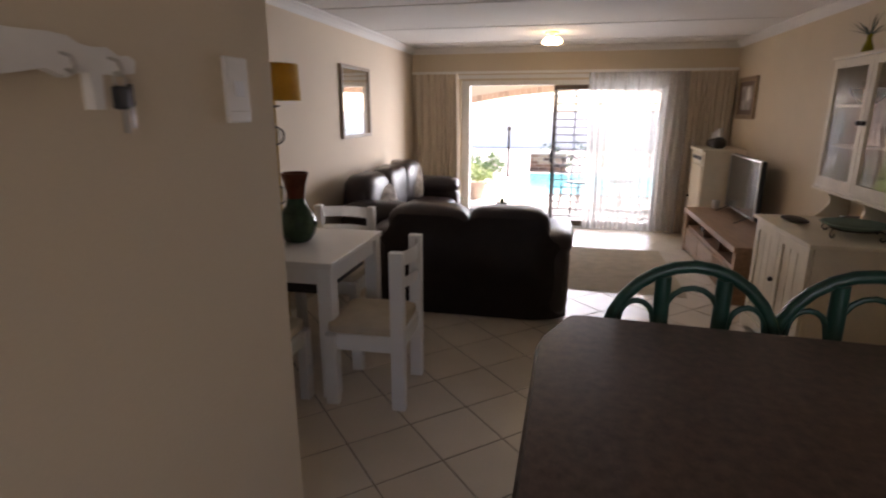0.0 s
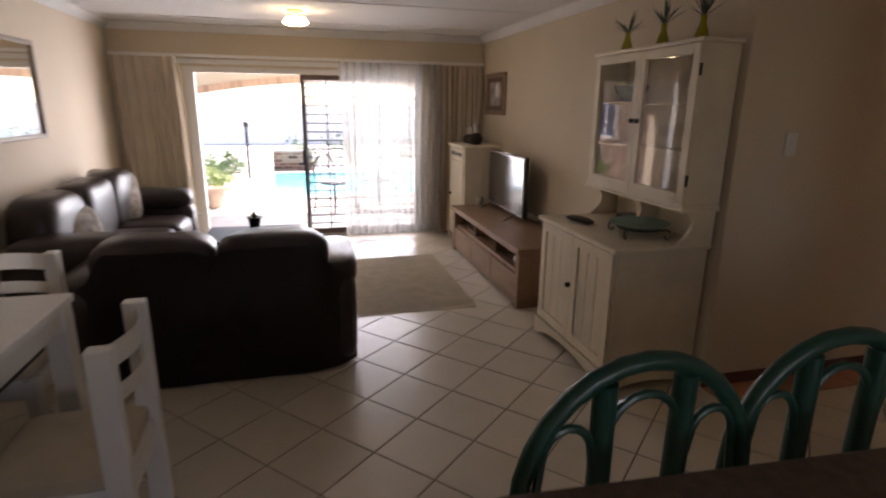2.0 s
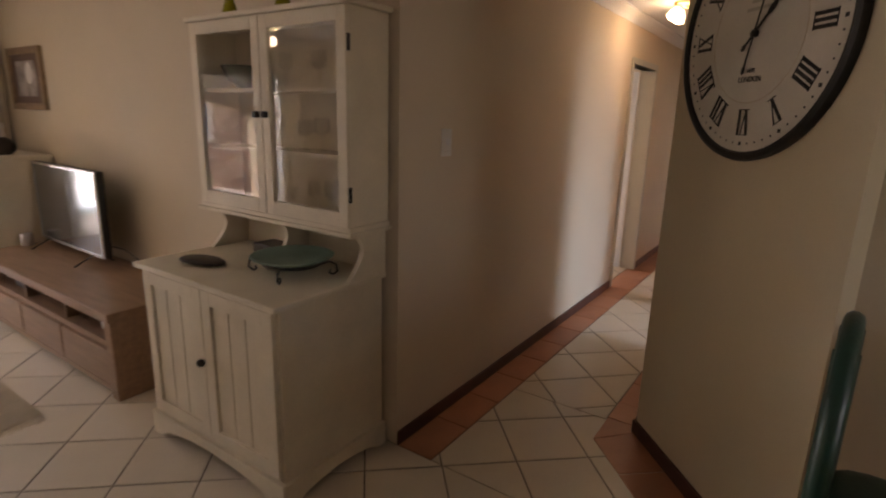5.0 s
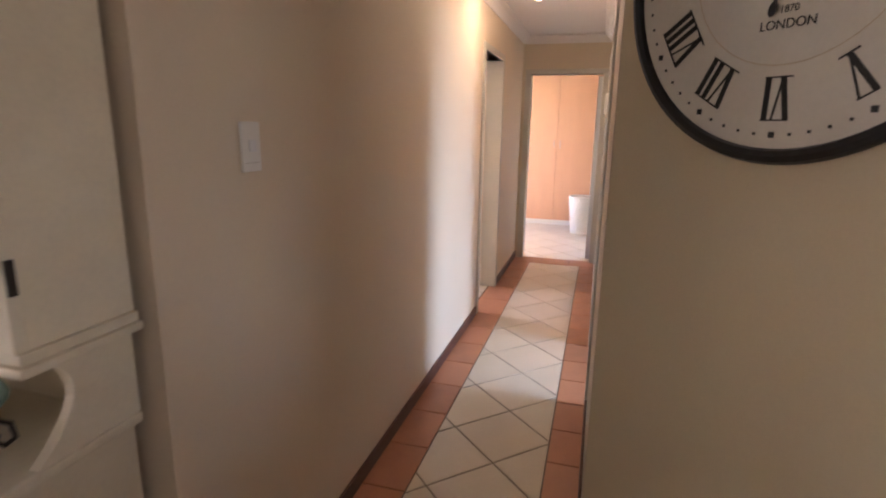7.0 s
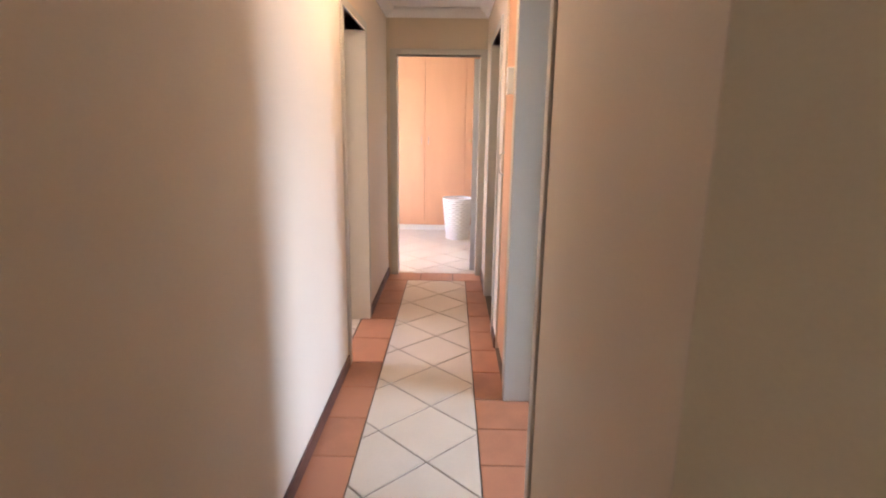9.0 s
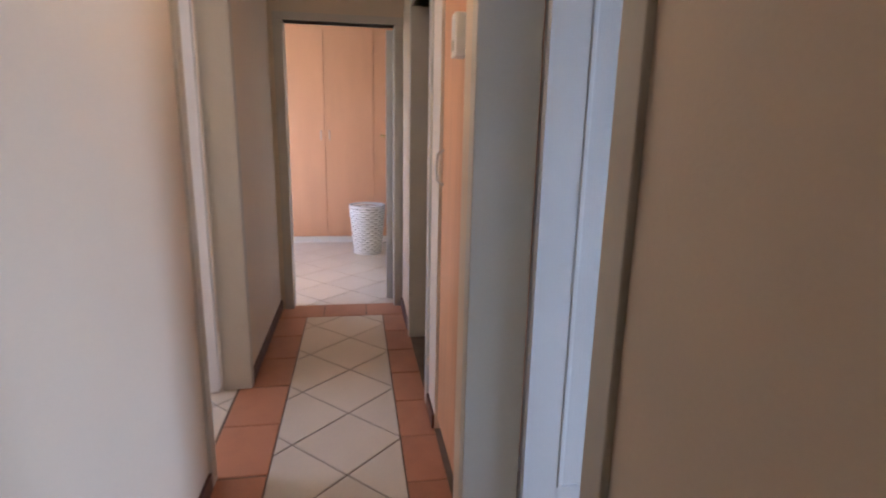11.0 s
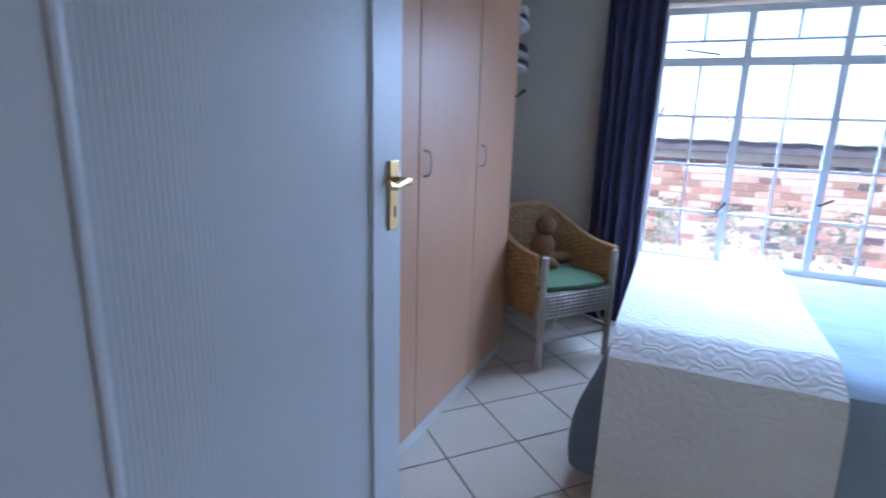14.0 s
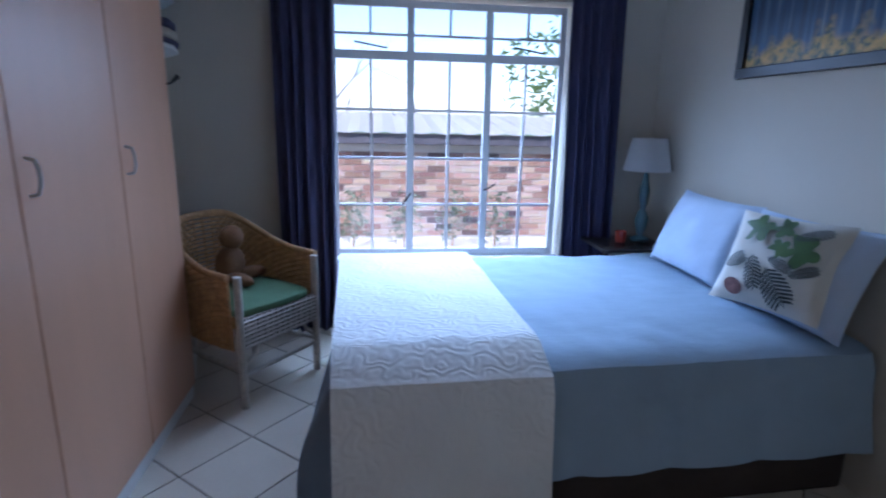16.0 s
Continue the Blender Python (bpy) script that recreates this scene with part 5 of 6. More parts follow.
platter()
ob = part("leaf_dish", puff(B(), (0, 0, 0.02), (0.11, 0.25, 0.035), 0.9, 0.9, dent=0.3), M_DARK, None, smooth=True)
ob.matrix_basis = pose(1.43, 3.78, 0.85, 0, 0, 15)
tagged(ob, "dark leaf-shaped wooden dish on the dresser", "dish")
ob = part("trinket_box", boxes(((-0.06, -0.08, 0), (0.06, 0.08, 0.06)), bevel=0.006), M_BLACK)
ob.matrix_basis = pose(1.74, 3.68, 0.85)
tagged(ob, "small black box under the dresser cupboard", "box")
rnd = random.Random(5)
for z, n in ((1.355, 5), (1.08, 6), (1.615, 4)):
    for k in range(n):
        y = 3.2 + k * 0.72 / n + rnd.uniform(-0.02, 0.02)
        h = rnd.uniform(0.1, 0.16)
        r = rnd.uniform(0.025, 0.035)
        g = part("drinking_glass", lathe(B(), [(r * 0.8, 0), (0.006, 0.006), (0.006, h * 0.45), (r, h * 0.6), (r * 0.9, h), (r * 0.85, h), (r * 0.9, h * 0.62), (0.003, h * 0.5)], 14), M_GLASS, None, smooth=True)
        g.matrix_basis = Matrix.Translation((1.77, y, z))
        tagged(g, "clear stemmed glass behind the dresser pane", "glass", "glasses in the dresser")
b = part("bowl", lathe(B(), [(0.04, 0), (0.09, 0.05), (0.11, 0.1), (0.1, 0.1), (0.08, 0.05)], 24), M_VASE_G, None, smooth=True)
b.matrix_basis = Matrix.Translation((1.77, 3.86, 1.615))
tagged(b, "dark green bowl on the top dresser shelf", "bowl")

for y, s in ((6.62, 1.0), (6.78, 0.85), (6.92, 0.75)):
    t = thing("bottle_vase", pose(1.62, y, 1.15), "squat dark vase with pale patterned neck", "vase", "dark vases on the tall cabinet")
    part("belly", lathe(B(), [(0.05 * s, 0), (0.075 * s, 0.03 * s), (0.08 * s, 0.07 * s), (0.06 * s, 0.11 * s), (0.028 * s, 0.13 * s)], 24), M_DARK, t, smooth=True)
    part("neck", lathe(B(), [(0.028 * s, 0.13 * s), (0.026 * s, 0.18 * s), (0.03 * s, 0.23 * s), (0.02 * s, 0.23 * s)], 20), M_METAL, t, "pale neck", True)
ob = part("set_top_box", boxes(((0, 0, 0), (0.2, 0.3, 0.04)), bevel=0.004), M_BLACK)
ob.matrix_basis = pose(1.4, 5.75, 0.3)
tagged(ob, "black decoder box in the television stand", "decoder")
ob = part("white_box", boxes(((0, 0, 0), (0.15, 0.2, 0.05)), bevel=0.006), M_WHITE)
ob.matrix_basis = pose(1.4, 4.6, 0.3)
tagged(ob, "white router box in the television stand", "router")
ob = part("speaker", lathe(B(), [(0.04, 0), (0.042, 0.01), (0.042, 0.08), (0.036, 0.09)], 20), M_METAL, None, smooth=True)
ob.matrix_basis = pose(1.6, 6.36, 0.5)
tagged(ob, "small round grey speaker beside the television", "speaker")
cab = tagged(part("cable", tube(B(), ((1.74, 5.45, 0.62), (1.8, 5.3, 0.6), (1.83, 5.15, 0.53), (1.8, 5.0, 0.505), (1.75, 4.9, 0.506)), 0.004, 6), M_BLACK, None), "black cable behind the television", "cable")

# ---- corridor small things ----
t = thing("alarm_box", pose(4.87, YC_S + 0.0, 1.55), "small white alarm box on the corridor wall", "alarm")
part("case", boxes(((-0.035, -0.01, 0), (0.035, 0.03, 0.13)), bevel=0.006), M_WHITE, t)
part("led_strip", boxes(((-0.02, 0.03, 0.02), (0.02, 0.032, 0.05))), M_FRAME, t)


def basket():
    t = thing("laundry_basket", pose(8.8, 2.37, 0), "tall white woven laundry basket", "basket")
    for k in range(20):
        z = 0.01 + k * 0.0245
        r = 0.13 + 0.045 * k / 19
        pts = [((r + 0.007 * math.sin(a * 12 + k * math.pi)) * math.cos(a), (r + 0.007 * math.sin(a * 12 + k * math.pi)) * math.sin(a), z) for a in [2 * math.pi * j / 48 for j in range(48)]]
        part("woven_ring", tube(B(), pts, 0.0125, 5, True), M_WHITE, t)
    part("rim", tube(B(), [(0.18 * math.cos(2 * math.pi * j / 32), 0.18 * math.sin(2 * math.pi * j / 32), 0.505) for j in range(32)], 0.014, 6, True), M_WHITE, t, smooth=True)
    part("bottom", lathe(B(), [(0.12, 0.0), (0.12, 0.02)], 24), M_WHITE, t)


basket()


# ---- bedroom things ----
def wicker_chair():
    t = thing("wicker_armchair", pose(4.52, -0.785, 0, 0, 0, 233), "honey wicker armchair with whitewashed legs and green seat", "chair")
    W = 0.27
    for x in (-W + 0.02, W - 0.02):
        part("front_leg", tube(B(), ((x, 0.0, 0), (x, 0.0, 0.66)), 0.019, 8), M_CANE_W, t, smooth=True)
        part("back_leg", tube(B(), ((x * 0.85, 0.46, 0), (x * 0.8, 0.42, 0.3)), 0.018, 8), M_CANE_W, t, smooth=True)
    for a, b2 in (((-W + 0.02, 0, 0.17), (W - 0.02, 0, 0.17)), ((-W + 0.02, 0, 0.19), (-W * 0.8, 0.45, 0.19)), ((W - 0.02, 0, 0.19), (W * 0.8, 0.45, 0.19)), ((-W * 0.8, 0.45, 0.17), (W * 0.8, 0.45, 0.17))):
        part("stretcher", tube(B(), (a, b2), 0.012, 8), M_CANE_W, t)
    for s in (-1, 1):
        part("brace", tube(B(), ((s * (W - 0.02), 0, 0.2), (s * (W - 0.09), 0.0, 0.26), (s * (W - 0.12), 0, 0.31)), 0.008, 6), M_CANE_W, t)
    # woven apron: upright canes and wavy weft
    bm = B()
    for k in range(26):
        x = -W + 0.03 + k * (2 * W - 0.06) / 25
        box(bm, (x - 0.006, -0.008 - 0.005 * (k % 2), 0.3), (x + 0.006, 0.006, 0.45))
    for j in range(7):
        z = 0.31 + j * 0.021
        tube(bm, [(-W + 0.02 + i * (2 * W - 0.04) / 26, -0.012 + 0.006 * math.sin(i * math.pi + j * math.pi), z) for i in range(27)], 0.006, 4)
    tagged(part("woven_apron", bm, M_CANE_W, t), "whitewashed woven apron", kind="stuff")

    def shell(u):
        a = math.pi * (1 - u)
        x = (W + 0.01) * (abs(math.cos(a)) ** 0.55) * (1 if math.cos(a) > 0 else -1) * -1
        y = 0.02 + 0.5 * math.sin(a) ** 0.6
        top = 0.655 + 0.2 * math.sin(a) ** 1.7
        return x, y, top
    bm = B()
    nu, rows = 60, 26
    for k in range(nu + 1):
        x, y, top = shell(k / nu)
        lean = 1 + 0.08 * math.sin(math.pi * k / nu)
        tube(bm, ((x, y, 0.3), (x * 1.02, y * lean, top)), 0.006, 4)
    for j in range(rows):
        pts = []
        for k in range(nu + 1):
            x, y, top = shell(k / nu)
            f = (j + 0.5) / rows
            z = 0.3 + (top - 0.3) * f
            lean = 1 + 0.08 * math.sin(math.pi * k / nu) * f
            wob = 0.005 * (1 if (k + j) % 2 else -1)
            c = Vector((x, y - 0.15, 0)).normalized()
            pts.append((x * (1 + 0.02 * f) + c.x * wob, y * lean + c.y * wob, z))
        tube(bm, pts, 0.0085, 4)
    tagged(part("woven_shell", bm, M_CANE, t), "honey brown woven back and arms", kind="stuff")
    pts = []
    for k in range(31):
        x, y, top = shell(k / 30)
        pts.append((x * 1.02, y * (1 + 0.08 * math.sin(math.pi * k / 30)), top + 0.005))
    part("top_roll", tube(B(), pts, 0.017, 8), M_CANE, t, smooth=True)
    part("seat", boxes(((-W + 0.02, 0.01, 0.4), (W - 0.02, 0.46, 0.43))), M_CANE, t)
    part("seat_cushion", puff(B(), (0, 0.22, 0.465), (0.5, 0.46, 0.07), 0.35, 0.6, dent=0.1), material("sage_green_fabric", (0.12, 0.2, 0.1), 0.85, vary=0.12, scale=8, bump=0.25), t, "sage green seat cushion", True)
    return t


wch = wicker_chair()
bm = B()
puff(bm, (0.0, 0.0, 0.1), (0.16, 0.13, 0.2), 0.9, 0.9)
puff(bm, (0.0, 0.0, 0.25), (0.13, 0.12, 0.13), 1, 1)
puff(bm, (0.11, -0.05, 0.06), (0.2, 0.07, 0.07), 1, 1)
puff(bm, (-0.03, -0.12, 0.04), (0.07, 0.2, 0.07), 1, 1)
toy = part("soft_toy", bm, material("brown_plush", (0.26, 0.14, 0.07), 0.95, vary=0.25, scale=14, bump=0.5), None, smooth=True)
toy.matrix_basis = Matrix.Translation((0.11, 0, 0)) @ wch.matrix_basis @ pose(0.1, 0.33, 0.49, 0, 8, 0)
tagged(toy, "brown plush toy sitting on the wicker armchair", "soft toy")


def corner_shelves():
    t = thing("corner_shelf", pose(4.95, -0.732, 0), "white rounded end shelves with folded things", "shelf")
    part("back_panel", boxes(((0.56, -0.85, 0.0), (0.575, 0.0, 2.36))), M_WHITE, t)
    for z in (1.67, 1.91, 2.15):
        out = [(0.02, 0.0), (0.56, 0.0), (0.56, -0.76)] + [(0.56 - 0.55 * math.sin(a), -0.02 - 0.74 * math.cos(a) ** 0.8) for a in (0.25, 0.5, 0.8, 1.1, 1.4)]
        bm = B()
        lo = [bm.verts.new((a, b3, z)) for a, b3 in out]
        hi = [bm.verts.new((a, b3, z + 0.018)) for a, b3 in out]
        bm.faces.new(lo[::-1])
        bm.faces.new(hi)
        for k in range(len(out)):
            bm.faces.new((lo[k], lo[(k + 1) % len(out)], hi[(k + 1) % len(out)], hi[k]))
        part("shelf", bm, M_WHITE, t)


corner_shelves()
for k, (z, c) in enumerate(((1.689, M_BLUE_CURTAIN), (1.731, M_CURTAIN), (1.773, M_BLUE_CURTAIN), (1.929, M_BLUE_CURTAIN), (1.971, M_WHITE))):
    ob = part("folded_cloth", puff(B(), (0, 0, 0.02), (0.24, 0.15, 0.042), 0.3, 0.4), c, None, smooth=True)
    ob.matrix_basis = pose(5.07, -1.02, z, 0, 0, 93 + 3 * k)
    tagged(ob, "folded cloth on the rounded shelf", "cloth", "folded cloths")
hk = part("wall_hook", tube(B(), ((4.96, -0.7, 1.5), (4.93, -0.74, 1.51), (4.905, -0.76, 1.54)), [0.006, 0.006, 0.013], 8), M_BLACK, None)
tagged(hk, "small black hook on the wardrobe end", "hook")


def bedside():
    t = thing("bedside_table", pose(2.42, -1.36, 0), "dark bedside table with glass top", "table")
    part("top", boxes(((-0.2, -0.2, 0.635), (0.24, 0.2, 0.65)), bevel=0.003), M_GLASS, t, "glass top")
    part("top_frame", boxes(((-0.21, -0.21, 0.615), (0.25, 0.21, 0.635)), bevel=0.003), M_DARK, t)
    for x in (-0.2, 0.22):
        for y in (-0.2, 0.18):
            part("leg", boxes(((x, y, 0), (x + 0.02, y + 0.02, 0.615))), M_DARK, t)
    t2 = thing("table_lamp", pose(2.34, -1.36, 0.65), "table lamp with white shade and glass column", "lamp")
    part("column", lathe(B(), [(0.06, 0), (0.06, 0.015), (0.02, 0.03), (0.035, 0.08), (0.045, 0.13), (0.03, 0.18), (0.018, 0.2), (0.03, 0.25), (0.034, 0.32), (0.02, 0.38), (0.012, 0.44)], 20), material("blue_green_glass", (0.08, 0.14, 0.15), 0.1, vary=0.2, bump=0.05), t2, "turned grey-green glass column", True)
    bm = B()
    n = 36
    lo = [bm.verts.new((0.145 * math.cos(2 * math.pi * k / n), 0.145 * math.sin(2 * math.pi * k / n), 0.445)) for k in range(n)]
    hi = [bm.verts.new((0.105 * math.cos(2 * math.pi * k / n), 0.105 * math.sin(2 * math.pi * k / n), 0.645)) for k in range(n)]
    fs = [bm.faces.new((lo[k], lo[(k + 1) % n], hi[(k + 1) % n], hi[k])) for k in range(n)]
    bmesh.ops.solidify(bm, geom=fs, thickness=0.003)
    part("shade", bm, sheer("white_lamp_fabric", (0.8, 0.78, 0.76), 0.0), t2, "white fabric shade", True)
    cup = part("candle_cup", lathe(B(), [(0.03, 0), (0.036, 0.07), (0.033, 0.07), (0.027, 0.01)], 18), material("red_glass", (0.35, 0.05, 0.03), 0.2, vary=0.1), None, smooth=True)
    cup.matrix_basis = pose(2.5, -1.3, 0.65)
    tagged(cup, "small red candle glass on the bedside table", "candle glass")


bedside()


def pillow_bm(w, h, d, sag=0.0, seed=0):
    """A sewn pillow in the x-z plane with pointed corners and a seam round it."""
    bm = B()
    n = 16
    for s in (-1, 1):
        g = []
        for i in range(n + 1):
            row = []
            for k in range(n + 1):
                u, v = 2 * i / n - 1, 2 * k / n - 1
                t = (max(0, 1 - u * u) * max(0, 1 - v * v)) ** 0.42
                pinch = 1 - 0.07 * (1 - u * u) * abs(v) ** 3, 1 - 0.07 * (1 - v * v) * abs(u) ** 3
                wr = 0.012 * noise.noise(Vector((u * 2.5, v * 2.5, seed + s)))
                row.append(bm.verts.new((u * w / 2 * pinch[1], s * (t * d / 2 + wr * t), v * h / 2 * pinch[0] - sag * t * (1 - v) * 0.5)))
            g.append(row)
        for i in range(n):
            for k in range(n):
                f = (g[i][k], g[i + 1][k], g[i + 1][k + 1], g[i][k + 1])
                bm.faces.new(f if s < 0 else f[::-1])
    bmesh.ops.remove_doubles(bm, verts=bm.verts[:], dist=1e-5)
    return bm


def pillow(m, w, h, d, label, seed):
    ob = part("pillow", pillow_bm(w, h, d, 0.03, seed), M_LINEN, None, smooth=True)
    ob.matrix_basis = m
    return tagged(ob, label, "pillow", "pillows on the bed")


pillow(pose(2.35, -0.7, 0.82, 0, 0, 90) @ pose(0, 0, 0, -24), 0.66, 0.44, 0.17, "plump pale blue pillow against the wall", 1)
pillow(pose(2.35, -0.04, 0.82, 0, 0, 97) @ pose(0, 0, 0, -24), 0.6, 0.44, 0.17, "plump pale blue pillow against the wall", 4)
bot = thing("botanical_cushion", pose(2.45, -0.02, 0.85, 0, 0, 112) @ pose(0, 0, 0, -26) @ Matrix.Scale(0.88, 4), "cream cushion printed with green fig leaves", "cushion")
part("cover", pillow_bm(0.5, 0.46, 0.15, 0.0, 7), material("cream_linen", (0.7, 0.66, 0.58), 0.9, vary=0.05, scale=8, bump=0.3, fine=200), bot, smooth=True)
M_DLEAF = material("dark_print_leaf", (0.05, 0.06, 0.06), 0.9, vary=0.5, scale=30)


def lay_on_cushion(bm, m, mat, name):
    bmesh.ops.triangulate(bm, faces=bm.faces[:])
    bmesh.ops.subdivide_edges(bm, edges=bm.edges[:], cuts=1)
    for v in bm.verts:
        v.co = m @ v.co
        u, w2 = min(abs(v.co.x) / 0.25, 0.98), min(abs(v.co.z) / 0.23, 0.98)
        prof = (max(0.0, 1 - u * u) * max(0.0, 1 - w2 * w2)) ** 0.42
        v.co.y = -0.075 * prof - 0.013
    part(name, bm, mat, bot)


def print_leaf(x, z, size, ang, mat):
    """Five-lobed fig leaf."""
    bm = B()
    out = []
    for k in range(40):
        a = 2 * math.pi * k / 40
        r = size * (0.3 + 0.7 * abs(math.cos(2.5 * a)) ** 0.6) * 0.5 * (1.0 if abs(a - math.pi) > 0.6 else 0.55)
        out.append(bm.verts.new((r * math.cos(a), 0, r * math.sin(a))))
    bm.faces.new(out)
    lay_on_cushion(bm, pose(x, 0, z, 0, ang, 0), mat, "printed_leaf")


def print_frond(x, z, length, width, ang, mat):
    """Engraved leaf: a midrib with slanted stripes that follow an oval."""
    bm = B()
    def poly(*ps):
        bm.faces.new([bm.verts.new((p[0], 0, p[1])) for p in ps])
    poly((-length / 2, -0.003), (length / 2, -0.002), (length / 2, 0.002), (-length / 2, 0.003))
    n = 9
    for k in range(n):
        u = -0.46 + 0.88 * k / n
        w = width / 2 * math.sqrt(max(0.05, 1 - (2 * u + 0.12) ** 2))
        a, b, c = u * length, length / n * 0.58, w * 0.55
        poly((a, 0.004), (a + b, 0.004), (a + b + c, w), (a + c, w))
        poly((a, -0.004), (a + c, -w), (a + b + c, -w), (a + b, -0.004))
    lay_on_cushion(bm, pose(x, 0, z, 0, ang, 0), mat, "printed_leaf")


for x, z, s, a in ((-0.11, 0.13, 0.15, -20), (0.0, 0.15, 0.11, 30), (0.1, 0.06, 0.17, 15), (0.02, 0.05, 0.1, -50)):
    print_leaf(x, z, s, a, M_LEAF)
for x, z, l, w, a in ((0.13, 0.14, 0.15, 0.05, -25), (-0.15, -0.04, 0.1, 0.07, -40), (-0.05, -0.08, 0.17, 0.08, 70), (0.06, -0.12, 0.19, 0.12, 50), (0.15, -0.03, 0.12, 0.05, -30), (0.05, -0.02, 0.12, 0.05, 20)):
    print_frond(x, z, l, w, a, M_DLEAF)
bm = B()
bm.faces.new([bm.verts.new((0.05 * math.cos(k * math.pi / 8), 0, 0.035 * math.sin(k * math.pi / 8))) for k in range(16)])
lay_on_cushion(bm, pose(-0.12, 0, -0.16, 0, 20, 0), material("printed_fig", (0.2, 0.1, 0.09), 0.9, vary=0.4, scale=30), "printed_fig")


# ---- patio and gardens ----
def island_brick(name):
    mat = bpy.data.materials.new(name)
    mat.use_nodes = True
    nt = mat.node_tree
    nd, ln = nt.nodes, nt.links
    b = nd["Principled BSDF"]
    b.inputs["Roughness"].default_value = 0.85
    geo, ramp, ns, mx = nd.new("ShaderNodeNewGeometry"), nd.new("ShaderNodeValToRGB"), nd.new("ShaderNodeTexNoise"), nd.new("ShaderNodeMix")
    e = ramp.color_ramp.elements
    e[0].position, e[0].color = 0.0, (0.06, 0.045, 0.045, 1)
    e[1].position, e[1].color = 1.0, (0.42, 0.32, 0.24, 1)
    for p, c in ((0.2, (0.17, 0.095, 0.065, 1)), (0.45, (0.27, 0.15, 0.1, 1)), (0.7, (0.38, 0.27, 0.19, 1))):
        e.new(p).color = c
    ln.new(geo.outputs["Random Per Island"], ramp.inputs[0])
    ns.inputs["Scale"].default_value = 25
    mx.data_type, mx.blend_type = "RGBA", "MULTIPLY"
    mx.inputs["Factor"].default_value = 0.5
    ln.new(ramp.outputs[0], mx.inputs["A"])
    ln.new(ns.outputs["Color"], mx.inputs["B"])
    ln.new(mx.outputs["Result"], b.inputs["Base Color"])
    bp = nd.new("ShaderNodeBump")
    bp.inputs["Strength"].default_value, bp.inputs["Distance"].default_value = 0.4, 0.004
    ln.new(ns.outputs["Fac"], bp.inputs["Height"])
    ln.new(bp.outputs[0], b.inputs["Normal"])
    return mat


M_BRICKS = island_brick("mottled_face_brick")


def brick_wall(name, m, length, height, label, depth=0.2, hole=None):
    """Local x along, front towards -y, z up from 0; pale mortar core with proud bricks."""
    t = thing(name, m, label, "brick wall", kind="structure")
    if hole:
        x0, x1, z0, z1 = hole
        prs = [((0, 0, -0.15), (x0, depth, height)), ((x1, 0, -0.15), (length, depth, height)), ((x0, 0, -0.15), (x1, depth, z0)), ((x0, 0, z1), (x1, depth, height))]
    else:
        prs = [((0, 0, -0.15), (length, depth, height))]
    part("mortar_core", boxes(*prs), M_MORTAR, t)
    verts, faces = [], []
    rows, step = int((height + 0.1) / 0.083), 0.233
    for r in range(rows):
        z = -0.1 + r * 0.083
        x = -0.115 * (r % 2)
        while x < length:
            a, b4 = max(x, 0), min(x + 0.222, length)
            inside = hole and a < hole[1] and b4 > hole[0] and z + 0.073 > hole[2] and z < hole[3]
            if b4 - a > 0.03 and not inside:
                j = random.uniform(0.004, 0.009)
                o = len(verts)
                verts += [(a, -j, z), (b4, -j, z), (b4, -j, z + 0.073), (a, -j, z + 0.073), (a, 0.004, z), (b4, 0.004, z), (b4, 0.004, z + 0.073), (a, 0.004, z + 0.073)]
                faces += [(o, o + 1, o + 2, o + 3), (o, o + 4, o + 5, o + 1), (o + 1, o + 5, o + 6, o + 2), (o + 2, o + 6, o + 7, o + 3), (o + 3, o + 7, o + 4, o)]
            x += step
    me = bpy.data.meshes.new("bricks")
    me.from_pydata(verts, [], faces)
    me.materials.append(M_BRICKS)
    ob = new("bricks", me)
    ob.parent = t
    tagged(ob, kind="stuff")
    return t


bw = brick_wall("wall_garden_west", pose(-3.3, 7.5, -0.02, 0, 0, 90), 8.0, 2.6, "mottled face brick house wall beside the patio", hole=(4.5, 5.4, 0.9, 2.0))
part("window_frame", boxes(((4.5, 0.05, 0.9), (5.4, 0.1, 0.96)), ((4.5, 0.05, 1.94), (5.4, 0.1, 2.0)), ((4.5, 0.05, 0.96), (4.56, 0.1, 1.94)), ((5.34, 0.05, 0.96), (5.4, 0.1, 1.94)), ((4.92, 0.05, 0.96), (4.98, 0.1, 1.94))), M_WHITE, bw)
part("pane", boxes(((4.56, 0.07, 0.96), (5.34, 0.08, 1.94))), material("dark_blue_glazing", (0.02, 0.04, 0.09), 0.1, vary=0.1, bump=0), bw)
brick_wall("wall_planter", pose(-1.0, 14.5, -0.05, 0, 0, 0), 0.95, 0.52, "low pinkish brick planter behind the pool")
t = brick_wall("wall_garden_south", pose(8.5, -5.0, 0, 0, 0, 180), 9.0, 1.06, "face brick wall of a low building outside the bedroom window")
part("fascia", boxes(((0, -0.12, 1.07), (9, 0.05, 1.2)), bevel=0.01), M_ROOF, t, "dark gutter and fascia")
bm = B()
sheet(bm, 120, 2, lambda u, v: Vector((9 * u, -0.16 + 2.2 * v, 1.21 + 0.25 * v + 0.012 * math.sin(u * 120 * math.pi / 2))))
bmesh.ops.solidify(bm, geom=bm.faces[:], thickness=0.006)
part("roof_sheet", bm, M_FRAME, t, "pale corrugated roof sheet")


